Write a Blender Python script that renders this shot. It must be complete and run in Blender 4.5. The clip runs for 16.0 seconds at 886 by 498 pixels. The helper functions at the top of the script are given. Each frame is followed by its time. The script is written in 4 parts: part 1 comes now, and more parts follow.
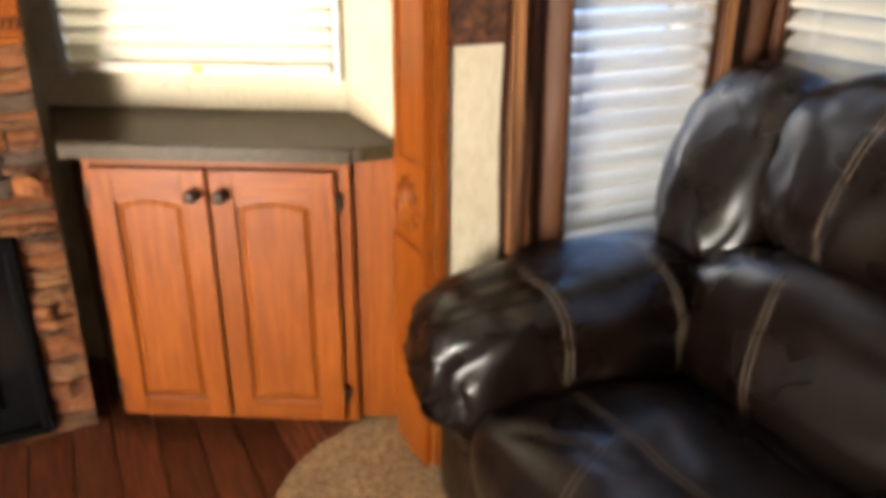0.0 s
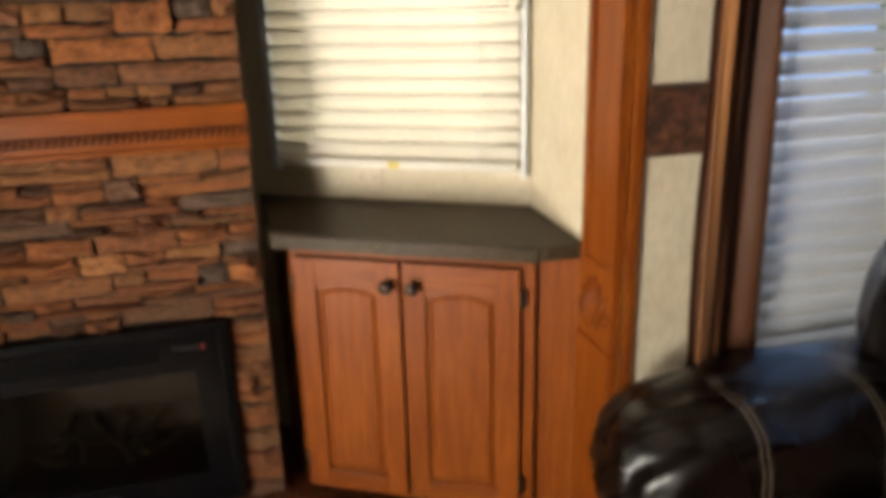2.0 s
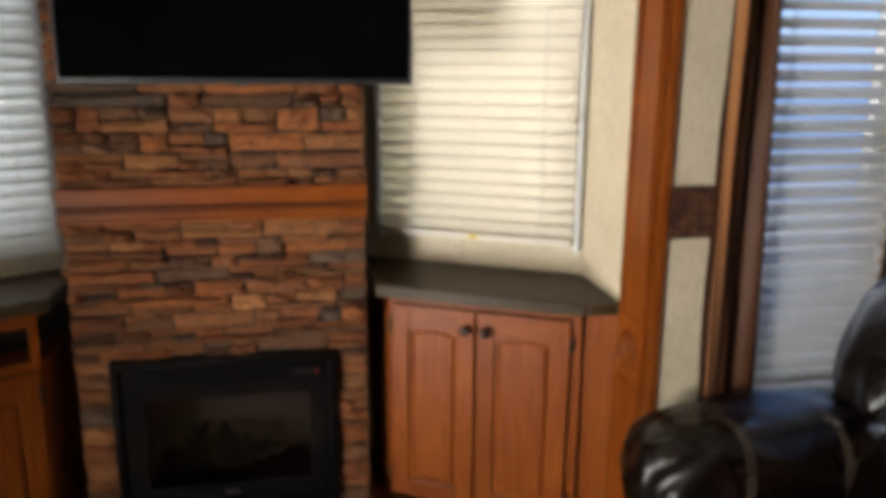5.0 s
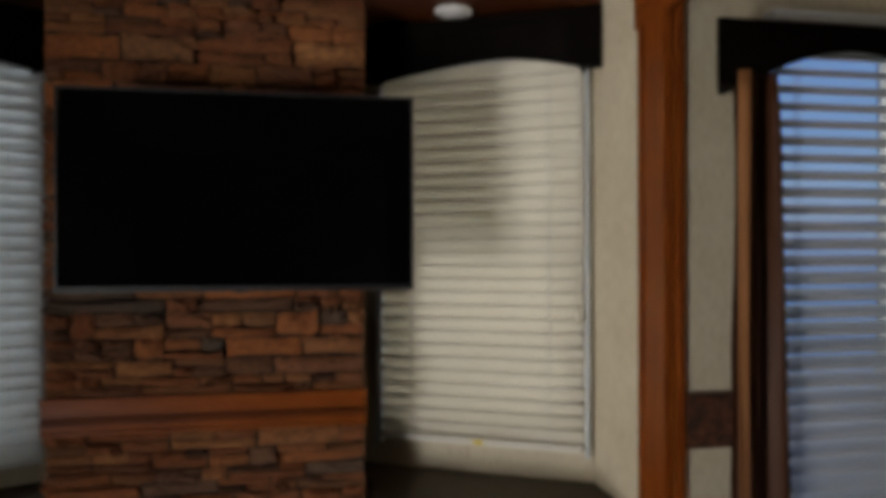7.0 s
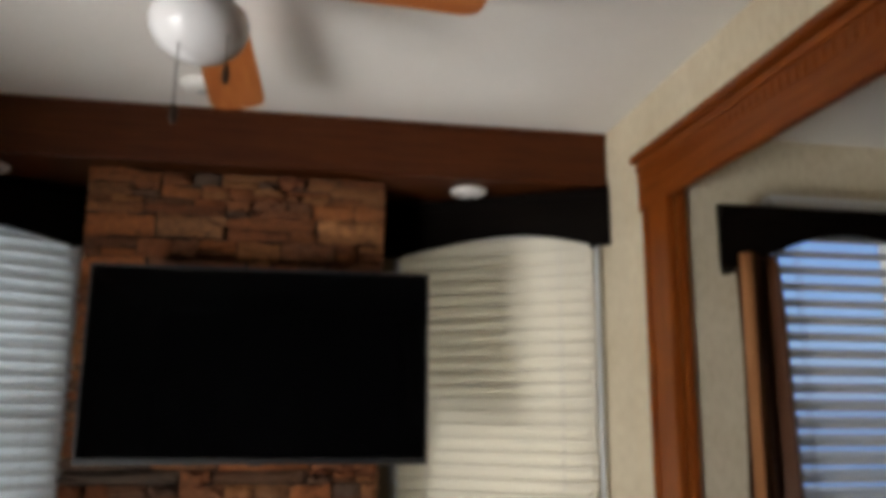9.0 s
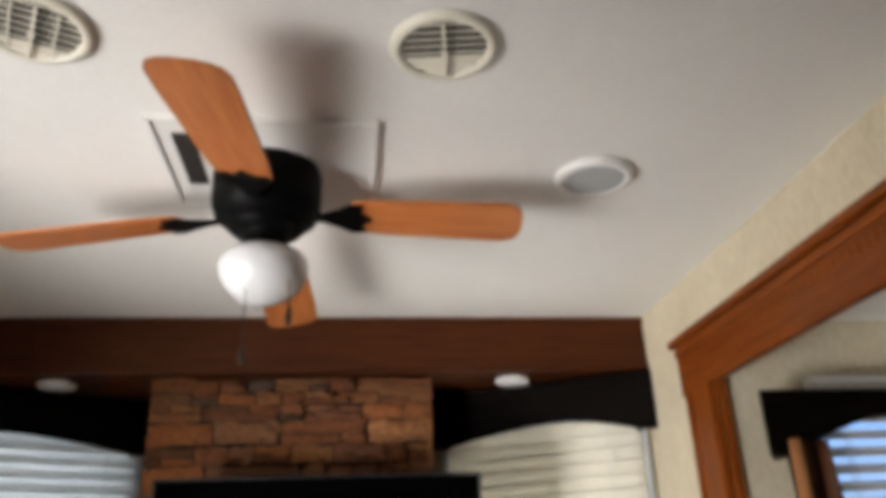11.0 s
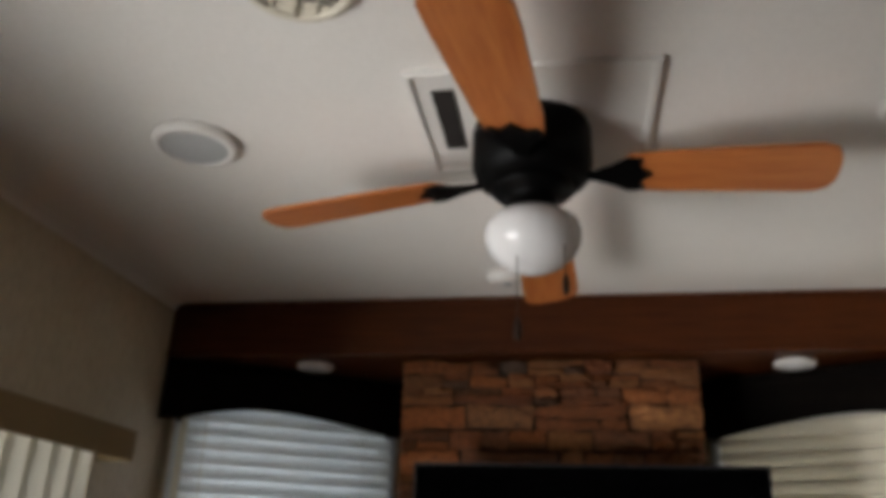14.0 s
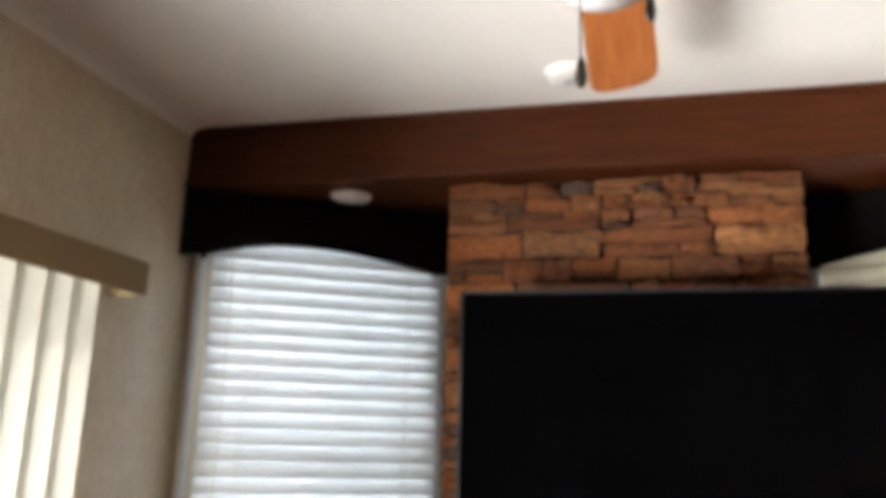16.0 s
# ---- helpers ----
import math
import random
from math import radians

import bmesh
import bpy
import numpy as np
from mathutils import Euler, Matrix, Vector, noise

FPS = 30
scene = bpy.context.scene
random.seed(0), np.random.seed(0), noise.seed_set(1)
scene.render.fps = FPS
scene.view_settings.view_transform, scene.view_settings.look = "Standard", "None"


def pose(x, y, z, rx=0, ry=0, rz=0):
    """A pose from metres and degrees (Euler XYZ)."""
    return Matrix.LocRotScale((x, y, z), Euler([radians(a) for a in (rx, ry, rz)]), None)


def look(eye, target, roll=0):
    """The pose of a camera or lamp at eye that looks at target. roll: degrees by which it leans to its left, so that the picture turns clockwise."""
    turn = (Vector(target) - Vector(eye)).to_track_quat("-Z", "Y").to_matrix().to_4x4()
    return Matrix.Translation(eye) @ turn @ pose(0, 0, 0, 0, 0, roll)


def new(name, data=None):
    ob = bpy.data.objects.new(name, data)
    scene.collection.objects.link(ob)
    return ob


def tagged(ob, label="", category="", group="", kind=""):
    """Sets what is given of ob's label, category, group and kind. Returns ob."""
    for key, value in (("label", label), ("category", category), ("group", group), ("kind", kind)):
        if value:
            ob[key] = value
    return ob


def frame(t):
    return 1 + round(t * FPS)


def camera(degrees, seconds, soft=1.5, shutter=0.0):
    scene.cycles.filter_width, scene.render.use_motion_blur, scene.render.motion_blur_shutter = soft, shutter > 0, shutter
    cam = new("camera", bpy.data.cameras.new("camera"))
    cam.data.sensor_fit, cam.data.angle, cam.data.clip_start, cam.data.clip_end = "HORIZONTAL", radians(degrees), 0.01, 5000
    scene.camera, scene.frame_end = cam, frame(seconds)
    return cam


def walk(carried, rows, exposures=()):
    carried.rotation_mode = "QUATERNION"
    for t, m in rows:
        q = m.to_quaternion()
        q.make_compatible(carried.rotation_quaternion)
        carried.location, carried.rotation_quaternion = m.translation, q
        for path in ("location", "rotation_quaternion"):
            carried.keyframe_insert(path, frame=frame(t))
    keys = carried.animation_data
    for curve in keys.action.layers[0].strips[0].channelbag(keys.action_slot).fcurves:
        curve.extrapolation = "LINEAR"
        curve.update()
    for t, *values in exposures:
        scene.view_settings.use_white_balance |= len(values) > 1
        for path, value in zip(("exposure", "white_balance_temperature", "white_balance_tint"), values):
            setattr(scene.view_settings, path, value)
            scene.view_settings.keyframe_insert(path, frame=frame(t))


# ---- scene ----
cam = camera(58.9, 16.0, soft=6.2)
PATH = [
    (0, (0.537, -1.816, 1.162), (1.346, -0.163, 0.38), 0.4),
    (0.5, (0.508, -1.776, 1.168), (1.23, -0.071, 0.413), -1.1),
    (1, (0.501, -1.766, 1.201), (1.193, -0.022, 0.507), -0.7),
    (1.5, (0.489, -1.769, 1.228), (1.152, 0.025, 0.646), -0.5),
    (2, (0.455, -1.799, 1.261), (0.938, 0.031, 0.615), -1.5),
    (2.5, (0.415, -1.901, 1.284), (0.732, -0.041, 0.62), -0.8),
    (3, (0.376, -1.996, 1.318), (0.575, -0.134, 0.615), 0.1),
    (5.5, (0.263, -2.285, 1.369), (0.662, -0.355, 1.025), 0.2),
    (6, (0.262, -2.264, 1.388), (0.625, -0.31, 1.158), 0.8),
    (6.5, (0.272, -2.235, 1.395), (0.644, -0.274, 1.26), 0.4),
    (7, (0.281, -2.201, 1.406), (0.662, -0.237, 1.409), -0.1),
    (7.5, (0.276, -2.199, 1.416), (0.619, -0.231, 1.515), 0.5),
    (8, (0.29, -2.212, 1.429), (0.623, -0.25, 1.63), 1.0),
    (10.5, (0.254, -2.354, 1.498), (0.537, -0.495, 2.181), -1.4),
    (11, (0.245, -2.38, 1.531), (0.47, -0.55, 2.306), -2.2),
    (11.5, (0.218, -2.402, 1.549), (0.342, -0.585, 2.375), -2.2),
    (12, (0.17, -2.415, 1.562), (0.161, -0.611, 2.424), -3.1),
    (12.5, (0.13, -2.407, 1.58), (-0.03, -0.614, 2.453), -4.3),
    (13, (0.119, -2.366, 1.582), (-0.156, -0.59, 2.46), -2.3),
    (13.5, (0.125, -2.295, 1.568), (-0.193, -0.492, 2.372), 1.0),
    (14, (0.135, -2.217, 1.553), (-0.177, -0.389, 2.302), 1.9),
    (14.5, (0.151, -2.143, 1.527), (-0.208, -0.287, 2.18), 2.3),
    (15, (0.156, -2.077, 1.528), (-0.306, -0.224, 2.121), 1.4),
    (15.5, (0.152, -1.986, 1.513), (-0.302, -0.117, 2.063), 1.2),
    (16, (0.11, -1.869, 1.507), (-0.367, 0.023, 1.947), 1.7),
]
walk(cam, [(t, look(eye, target, roll)) for t, eye, target, roll in PATH],
     [(0, 0.5, 7050, 10), (1.0, 0.45, 7050, 10), (1.5, 0.1, 7050, 10), (2.0, -0.45, 7000, 10), (3.0, -0.45, 6900, 10), (5.5, -1.0, 6400, 10), (6.0, -1.65, 6300, 10), (6.5, -2.05, 6250, 10),
      (8.0, -1.95, 6350, 10), (10.5, -0.95, 6150, 10), (12.5, -1.55, 6300, 10), (13.5, -1.85, 6250, 10), (14.0, -1.8, 6250, 10), (15.0, -1.25, 6050, 10), (15.5, -0.8, 6100, 10), (16.0, -0.25, 6150, 10)])

# ---- world and light ----
world = bpy.data.worlds.new("sky")
scene.world = world
world.use_nodes = True
wn = world.node_tree.nodes
sky = wn.new("ShaderNodeTexSky")
sky.sky_type = 'NISHITA'
sky.sun_disc = False
sky.sun_elevation = radians(48)
sky.sun_rotation = radians(230)
world.node_tree.links.new(sky.outputs[0], wn["Background"].inputs[0])
wn["Background"].inputs[1].default_value = 0.12

sun_data = bpy.data.lights.new("sun", 'SUN')
sun_data.energy, sun_data.angle, sun_data.color = 5.0, radians(0.5), (1.0, 0.96, 0.90)
sun = new("sun", sun_data)
sun.matrix_world = look((-5.2, -5.6, 6.6), (0, -1.2, 0.4))


def window_light(name, eye, target, w, h, power, colour):
    d = bpy.data.lights.new(name, 'AREA')
    d.shape, d.size, d.size_y, d.energy, d.color = 'RECTANGLE', w, h, power, colour
    ob = new(name, d)
    ob.matrix_world = look(eye, target)
    return ob


# daylight that comes in by the big glazed door and the windows
window_light("daylight_patio", (-2.25, -3.05, 0.32), (0.9, -0.1, 1.35), 1.5, 1.2, 165, (1.0, 0.965, 0.915)).data.spread = radians(110)
window_light("daylight_slide", (2.25, -1.5, 1.35), (1.0, -1.5, 1.1), 1.4, 0.9, 11, (0.20, 0.40, 1.0))
window_light("daylight_end", (1.57, -0.24, 1.30), (1.57, -1.2, 1.30), 0.70, 1.6, 5.0, (0.20, 0.41, 1.0))
window_light("daylight_left", (-0.98, 0.45, 1.4), (-0.55, -0.33, 1.3), 0.6, 1.1, 26, (0.80, 0.89, 1.0))
window_light("daylight_vanes", (-1.42, -0.85, 0.84), (0, -0.85, 0.84), 1.1, 1.36, 3.2, (0.95, 0.97, 1.0)).data.spread = radians(70)
window_light("daylight_right", (1.12, 0.45, 1.4), (0.70, -0.33, 1.3), 0.6, 1.1, 23, (1.0, 0.98, 0.93))

# ---- materials ----
def nodes_of(name):
    m = bpy.data.materials.new(name)
    m.use_nodes = True
    nt = m.node_tree
    return m, nt, nt.nodes, nt.links, nt.nodes["Principled BSDF"]


def ramp(nt, fac, stops):
    r = nt.nodes.new("ShaderNodeValToRGB")
    while len(r.color_ramp.elements) < len(stops):
        r.color_ramp.elements.new(0.5)
    for e, (p, c) in zip(r.color_ramp.elements, stops):
        e.position, e.color = p, (*c, 1)
    nt.links.new(fac, r.inputs[0])
    return r.outputs[0]


def tex_noise(nt, scale, detail=4, stretch=(1, 1, 1), rough=0.55):
    co = nt.nodes.new("ShaderNodeTexCoord")
    mp = nt.nodes.new("ShaderNodeMapping")
    mp.inputs["Scale"].default_value = stretch
    n = nt.nodes.new("ShaderNodeTexNoise")
    n.inputs["Scale"].default_value, n.inputs["Detail"].default_value = scale, detail
    n.inputs["Roughness"].default_value = rough
    nt.links.new(co.outputs["Object"], mp.inputs[0])
    nt.links.new(mp.outputs[0], n.inputs["Vector"])
    return n.outputs[0]


def mix(nt, a, b, fac, how='MIX'):
    x = nt.nodes.new("ShaderNodeMix")
    x.data_type, x.blend_type = 'RGBA', how
    if isinstance(fac, float):
        x.inputs[0].default_value = fac
    else:
        nt.links.new(fac, x.inputs[0])
    for sock, v in ((x.inputs[6], a), (x.inputs[7], b)):
        if isinstance(v, tuple):
            sock.default_value = (*v, 1)
        else:
            nt.links.new(v, sock)
    return x.outputs[2]


def bump(nt, bsdf, height, strength, dist=0.002):
    b = nt.nodes.new("ShaderNodeBump")
    b.inputs["Strength"].default_value, b.inputs["Distance"].default_value = strength, dist
    nt.links.new(height, b.inputs["Height"])
    nt.links.new(b.outputs[0], bsdf.inputs["Normal"])


def plain(name, colour, rough=0.6, metal=0.0, vary=0.12, fine=60, bumpy=0.15):
    m, nt, n, l, p = nodes_of(name)
    lo = tuple(c * (1 - vary) for c in colour)
    hi = tuple(min(1, c * (1 + vary)) for c in colour)
    a = ramp(nt, tex_noise(nt, 4, 3), [(0.3, lo), (0.7, hi)])
    f = tex_noise(nt, fine, 5)
    c = mix(nt, a, ramp(nt, f, [(0.3, lo), (0.75, hi)]), 0.45)
    l.new(c, p.inputs["Base Color"])
    p.inputs["Roughness"].default_value, p.inputs["Metallic"].default_value = rough, metal
    if bumpy:
        bump(nt, p, f, bumpy, 0.001)
    return m


def wood(name, dark, light, stretch, rough=0.40, coat=0.04):
    m, nt, n, l, p = nodes_of(name)
    g = tex_noise(nt, 16, 6, stretch, 0.65)
    fine = tex_noise(nt, 90, 4, stretch, 0.6)
    big = tex_noise(nt, 3.0, 2)
    mid = tuple((a + b) / 2 for a, b in zip(dark, light))
    c = ramp(nt, g, [(0.28, dark), (0.5, mid), (0.72, light)])
    c = mix(nt, c, ramp(nt, fine, [(0.35, (0.55, 0.5, 0.48)), (0.6, (1, 1, 1))]), 0.22, 'MULTIPLY')
    c = mix(nt, c, ramp(nt, big, [(0.3, (0.78, 0.74, 0.7)), (0.7, (1, 1, 1))]), 0.7, 'MULTIPLY')
    info = nt.nodes.new("ShaderNodeObjectInfo")
    c = mix(nt, c, ramp(nt, info.outputs["Random"], [(0.0, (0.82, 0.8, 0.78)), (1.0, (1, 1, 1))]), 0.8, 'MULTIPLY')
    l.new(c, p.inputs["Base Color"])
    p.inputs["Roughness"].default_value = rough
    p.inputs["Specular IOR Level"].default_value = 0.15
    p.inputs["Coat Weight"].default_value, p.inputs["Coat Roughness"].default_value = coat, 0.22
    bump(nt, p, fine, 0.12, 0.0006)
    return m


def cloth(name, colour, through_light, rough=0.8, colour2=None):
    """A thin sheet that lets light through."""
    m, nt, n, l, p = nodes_of(name)
    f = tex_noise(nt, 260, 3)
    big = tex_noise(nt, 5, 3)
    lo = tuple(c * 0.86 for c in colour)
    c = mix(nt, ramp(nt, big, [(0.3, lo), (0.7, colour)]), ramp(nt, f, [(0.3, lo), (0.7, colour)]), 0.4)
    l.new(c, p.inputs["Base Color"])
    p.inputs["Roughness"].default_value = rough
    tr = n.new("ShaderNodeBsdfTranslucent")
    l.new(c, tr.inputs[0])
    mx = n.new("ShaderNodeMixShader")
    mx.inputs[0].default_value = through_light
    l.new(p.outputs[0], mx.inputs[1])
    l.new(tr.outputs[0], mx.inputs[2])
    l.new(mx.outputs[0], n["Material Output"].inputs[0])
    bump(nt, p, f, 0.1, 0.0005)
    return m


CH_D, CH_L = (0.138, 0.028, 0.0034), (0.262, 0.068, 0.0080)
M_CHERRY_Z = wood("cherry_upright", CH_D, CH_L, (5, 5, 0.35))
M_CHERRY_X = wood("cherry_lengthwise", CH_D, CH_L, (0.35, 5, 5))
M_CHERRY_Y = wood("cherry_deepwise", CH_D, CH_L, (5, 0.35, 5))
M_BEAM = wood("beam_wood", (0.040, 0.0090, 0.0016), (0.092, 0.024, 0.0045), (0.3, 5, 5), 0.5, 0.0)
M_BLADE = wood("blade_wood", (0.36, 0.10, 0.025), (0.58, 0.21, 0.06), (0.35, 5, 5), 0.4, 0.15)
M_ESPRESSO = wood("espresso_wood", (0.0014, 0.0008, 0.0005), (0.005, 0.003, 0.0018), (0.3, 5, 5), 0.6, 0.0)
M_BLACK = plain("black_metal", (0.0022, 0.002, 0.002), 0.45, 0.0, 0.3, 90, 0.08)
M_BLACKGLOSS = plain("black_gloss", (0.004, 0.004, 0.0045), 0.16, 0.0, 0.05, 20, 0)
M_SCREEN = plain("screen_black", (0.001, 0.001, 0.0011), 0.06, 0.0, 0.05, 20, 0)
M_SOOT = plain("sooty_brick", (0.042, 0.032, 0.027), 0.9, 0, 0.4, 40, 0.3)
M_GREYMETAL = plain("grey_bezel", (0.016, 0.016, 0.018), 0.4, 0.3, 0.1, 60, 0)
M_BRONZE = plain("dark_bronze", (0.03, 0.02, 0.014), 0.4, 0.7, 0.25, 120, 0.1)
M_WHITEP = plain("white_plastic", (0.78, 0.76, 0.72), 0.45, 0, 0.04, 50, 0.03)
M_CREAMP = plain("cream_plastic", (0.74, 0.69, 0.57), 0.5, 0, 0.05, 50, 0.03)
M_GRILLE = plain("grey_grille", (0.42, 0.43, 0.43), 0.7, 0, 0.1, 900, 0.5)
M_SHADEDARK = plain("painted_shade", (0.014, 0.011, 0.009), 0.8, 0, 0.3, 30, 0.2)
M_RED = plain("red_lens", (0.30, 0.015, 0.01), 0.5, 0, 0.05, 40, 0)
M_TAG = plain("yellow_tag", (0.62, 0.47, 0.05), 0.6, 0, 0.1, 90, 0)
M_TRIMGREY = plain("grey_trim", (0.55, 0.57, 0.58), 0.5, 0, 0.06, 60, 0.05)
M_LOG = plain("charred_log", (0.0055, 0.0036, 0.0026), 0.9, 0, 0.6, 30, 0.8)
M_LOG.node_tree.nodes["Principled BSDF"].inputs["Specular IOR Level"].default_value = 0.05
M_OLIVE = plain("khaki_fabric_board", (0.24, 0.17, 0.075), 0.8, 0, 0.12, 240, 0.3)
M_SLAT = cloth("blind_slat", (0.86, 0.82, 0.72), 0.36, 0.45)
M_SLATCOOL = cloth("blind_slat_cool", (0.86, 0.855, 0.83), 0.36, 0.45)
M_VANE = cloth("vertical_vane", (0.77, 0.75, 0.69), 0.66, 0.8)
# slats again, darker and less translucent, so the end blind looks shaded
M_SLATSHADE = cloth("blind_slat_shaded", (0.84, 0.835, 0.81), 0.10, 0.45)
M_CURTAIN = cloth("brown_satin", (0.075, 0.027, 0.011), 0.05, 0.5)
M_ALMOND = plain("almond_plastic", (0.56, 0.47, 0.32), 0.45, 0, 0.04, 50, 0.03)
M_LITEDGE = cloth("lit_gold_edge", (0.34, 0.145, 0.055), 0.1, 0.6)
for m_dark, gloss in ((M_ESPRESSO, 0.04), (M_CURTAIN, 0.12), (M_LITEDGE, 0.15), (M_BLACK, 0.06), (M_BLACKGLOSS, 0.2), (M_SCREEN, 0.12)):
    m_dark.node_tree.nodes["Principled BSDF"].inputs["Specular IOR Level"].default_value = gloss


def wall_paint():
    m, nt, n, l, p = nodes_of("cream_wallpaper")
    f = tex_noise(nt, 95, 5, (1, 1, 0.35))
    big = tex_noise(nt, 6, 4)
    c = ramp(nt, f, [(0.28, (0.54, 0.46, 0.32)), (0.55, (0.64, 0.56, 0.41)), (0.8, (0.68, 0.61, 0.46))])
    c = mix(nt, c, ramp(nt, big, [(0.3, (0.86, 0.84, 0.8)), (0.7, (1, 1, 1))]), 0.8, 'MULTIPLY')
    l.new(c, p.inputs["Base Color"])
    p.inputs["Roughness"].default_value = 0.7
    bump(nt, p, f, 0.35, 0.001)
    return m


def ceiling_paint():
    m, nt, n, l, p = nodes_of("ceiling_vinyl")
    f = tex_noise(nt, 130, 4)
    big = tex_noise(nt, 2.2, 3)
    l.new(mix(nt, ramp(nt, big, [(0.3, (0.78, 0.755, 0.71)), (0.7, (0.85, 0.825, 0.78))]),
              ramp(nt, f, [(0.3, (0.75, 0.725, 0.68)), (0.7, (0.87, 0.845, 0.80))]), 0.4), p.inputs["Base Color"])
    p.inputs["Roughness"].default_value = 0.75
    bump(nt, p, f, 0.25, 0.0008)
    return m


def stone_mat():
    m, nt, n, l, p = nodes_of("ledge_stone")
    info = n.new("ShaderNodeObjectInfo")
    base = ramp(nt, info.outputs["Random"], [(0.0, (0.28, 0.095, 0.028)), (0.20, (0.56, 0.205, 0.054)), (0.40, (0.34, 0.135, 0.045)),
                                              (0.56, (0.60, 0.28, 0.100)), (0.72, (0.17, 0.085, 0.042)), (0.84, (0.48, 0.17, 0.050)), (0.93, (0.22, 0.135, 0.085)), (1.0, (0.17, 0.135, 0.105))])
    f = tex_noise(nt, 27, 9, (1, 1, 1.4), 0.75)
    big = tex_noise(nt, 9, 4, (1, 1, 1.2))
    c = mix(nt, base, ramp(nt, f, [(0.32, (0.26, 0.22, 0.20)), (0.47, (0.85, 0.81, 0.78)), (0.62, (1.1, 1.1, 1.1))]), 0.9, 'MULTIPLY')
    c = mix(nt, c, ramp(nt, big, [(0.34, (0.19, 0.165, 0.155)), (0.58, (0.80, 0.70, 0.62))]), 0.9, 'MULTIPLY')
    l.new(c, p.inputs["Base Color"])
    p.inputs["Roughness"].default_value = 0.85
    bump(nt, p, f, 0.9, 0.006)
    return m


def plank_mat():
    m, nt, n, l, p = nodes_of("floor_plank")
    g = tex_noise(nt, 20, 6, (4, 0.3, 1), 0.65)
    fine = tex_noise(nt, 120, 3, (4, 0.25, 1))
    info = n.new("ShaderNodeObjectInfo")
    c = ramp(nt, g, [(0.30, (0.045, 0.012, 0.006)), (0.5, (0.165, 0.046, 0.019)), (0.70, (0.36, 0.120, 0.052))])
    c = mix(nt, c, ramp(nt, info.outputs["Random"], [(0.0, (0.26, 0.22, 0.20)), (0.45, (0.6, 0.55, 0.52)), (0.8, (0.95, 0.92, 0.9)), (1.0, (1.2, 1.12, 1.05))]), 1.0, 'MULTIPLY')
    c = mix(nt, c, ramp(nt, fine, [(0.3, (0.6, 0.56, 0.54)), (0.6, (1, 1, 1))]), 0.5, 'MULTIPLY')
    l.new(c, p.inputs["Base Color"])
    p.inputs["Roughness"].default_value = 0.38
    bump(nt, p, fine, 0.2, 0.0006)
    return m


def carpet_mat():
    m, nt, n, l, p = nodes_of("beige_carpet")
    f = tex_noise(nt, 85, 8, (1, 1, 1), 0.8)
    big = tex_noise(nt, 14, 4)
    c = ramp(nt, f, [(0.36, (0.12, 0.06, 0.025)), (0.5, (0.46, 0.29, 0.14)), (0.64, (0.68, 0.50, 0.30))])
    c = mix(nt, c, ramp(nt, big, [(0.3, (0.7, 0.66, 0.6)), (0.7, (1, 1, 1))]), 0.7, 'MULTIPLY')
    l.new(c, p.inputs["Base Color"])
    p.inputs["Roughness"].default_value = 0.95
    bump(nt, p, f, 1.0, 0.01)
    return m


def leather_mat():
    m, nt, n, l, p = nodes_of("brown_leather")
    v = n.new("ShaderNodeTexVoronoi")
    v.inputs["Scale"].default_value = 330
    co = n.new("ShaderNodeTexCoord")
    l.new(co.outputs["Object"], v.inputs["Vector"])
    folds = tex_noise(nt, 9, 2, (1, 1, 0.6), 0.4)
    big = tex_noise(nt, 5, 3)
    l.new(ramp(nt, big, [(0.3, (0.0035, 0.0015, 0.0010)), (0.7, (0.0070, 0.0032, 0.0020))]), p.inputs["Base Color"])
    r = ramp(nt, tex_noise(nt, 6, 2), [(0.3, (0.25, 0.25, 0.25)), (0.7, (0.33, 0.33, 0.33))])
    l.new(r, p.inputs["Roughness"])
    p.inputs["Specular IOR Level"].default_value = 0.38
    b1 = n.new("ShaderNodeBump")
    b1.inputs["Strength"].default_value, b1.inputs["Distance"].default_value = 0.4, 0.016
    l.new(folds, b1.inputs["Height"])
    b2 = n.new("ShaderNodeBump")
    b2.inputs["Strength"].default_value, b2.inputs["Distance"].default_value = 0.12, 0.0008
    l.new(v.outputs["Distance"], b2.inputs["Height"])
    l.new(b1.outputs[0], b2.inputs["Normal"])
    l.new(b2.outputs[0], p.inputs["Normal"])
    return m


def counter_mat():
    m, nt, n, l, p = nodes_of("speckled_laminate")
    f = tex_noise(nt, 210, 5, (1, 1, 1), 0.75)
    g = tex_noise(nt, 45, 4)
    c = ramp(nt, f, [(0.36, (0.014, 0.009, 0.005)), (0.52, (0.046, 0.030, 0.016)), (0.68, (0.13, 0.085, 0.044))])
    c = mix(nt, c, ramp(nt, g, [(0.3, (0.6, 0.6, 0.6)), (0.7, (1, 1, 1))]), 0.7, 'MULTIPLY')
    l.new(c, p.inputs["Base Color"])
    p.inputs["Roughness"].default_value = 0.38
    p.inputs["Specular IOR Level"].default_value = 0.1
    bump(nt, p, f, 0.06, 0.0005)
    return m


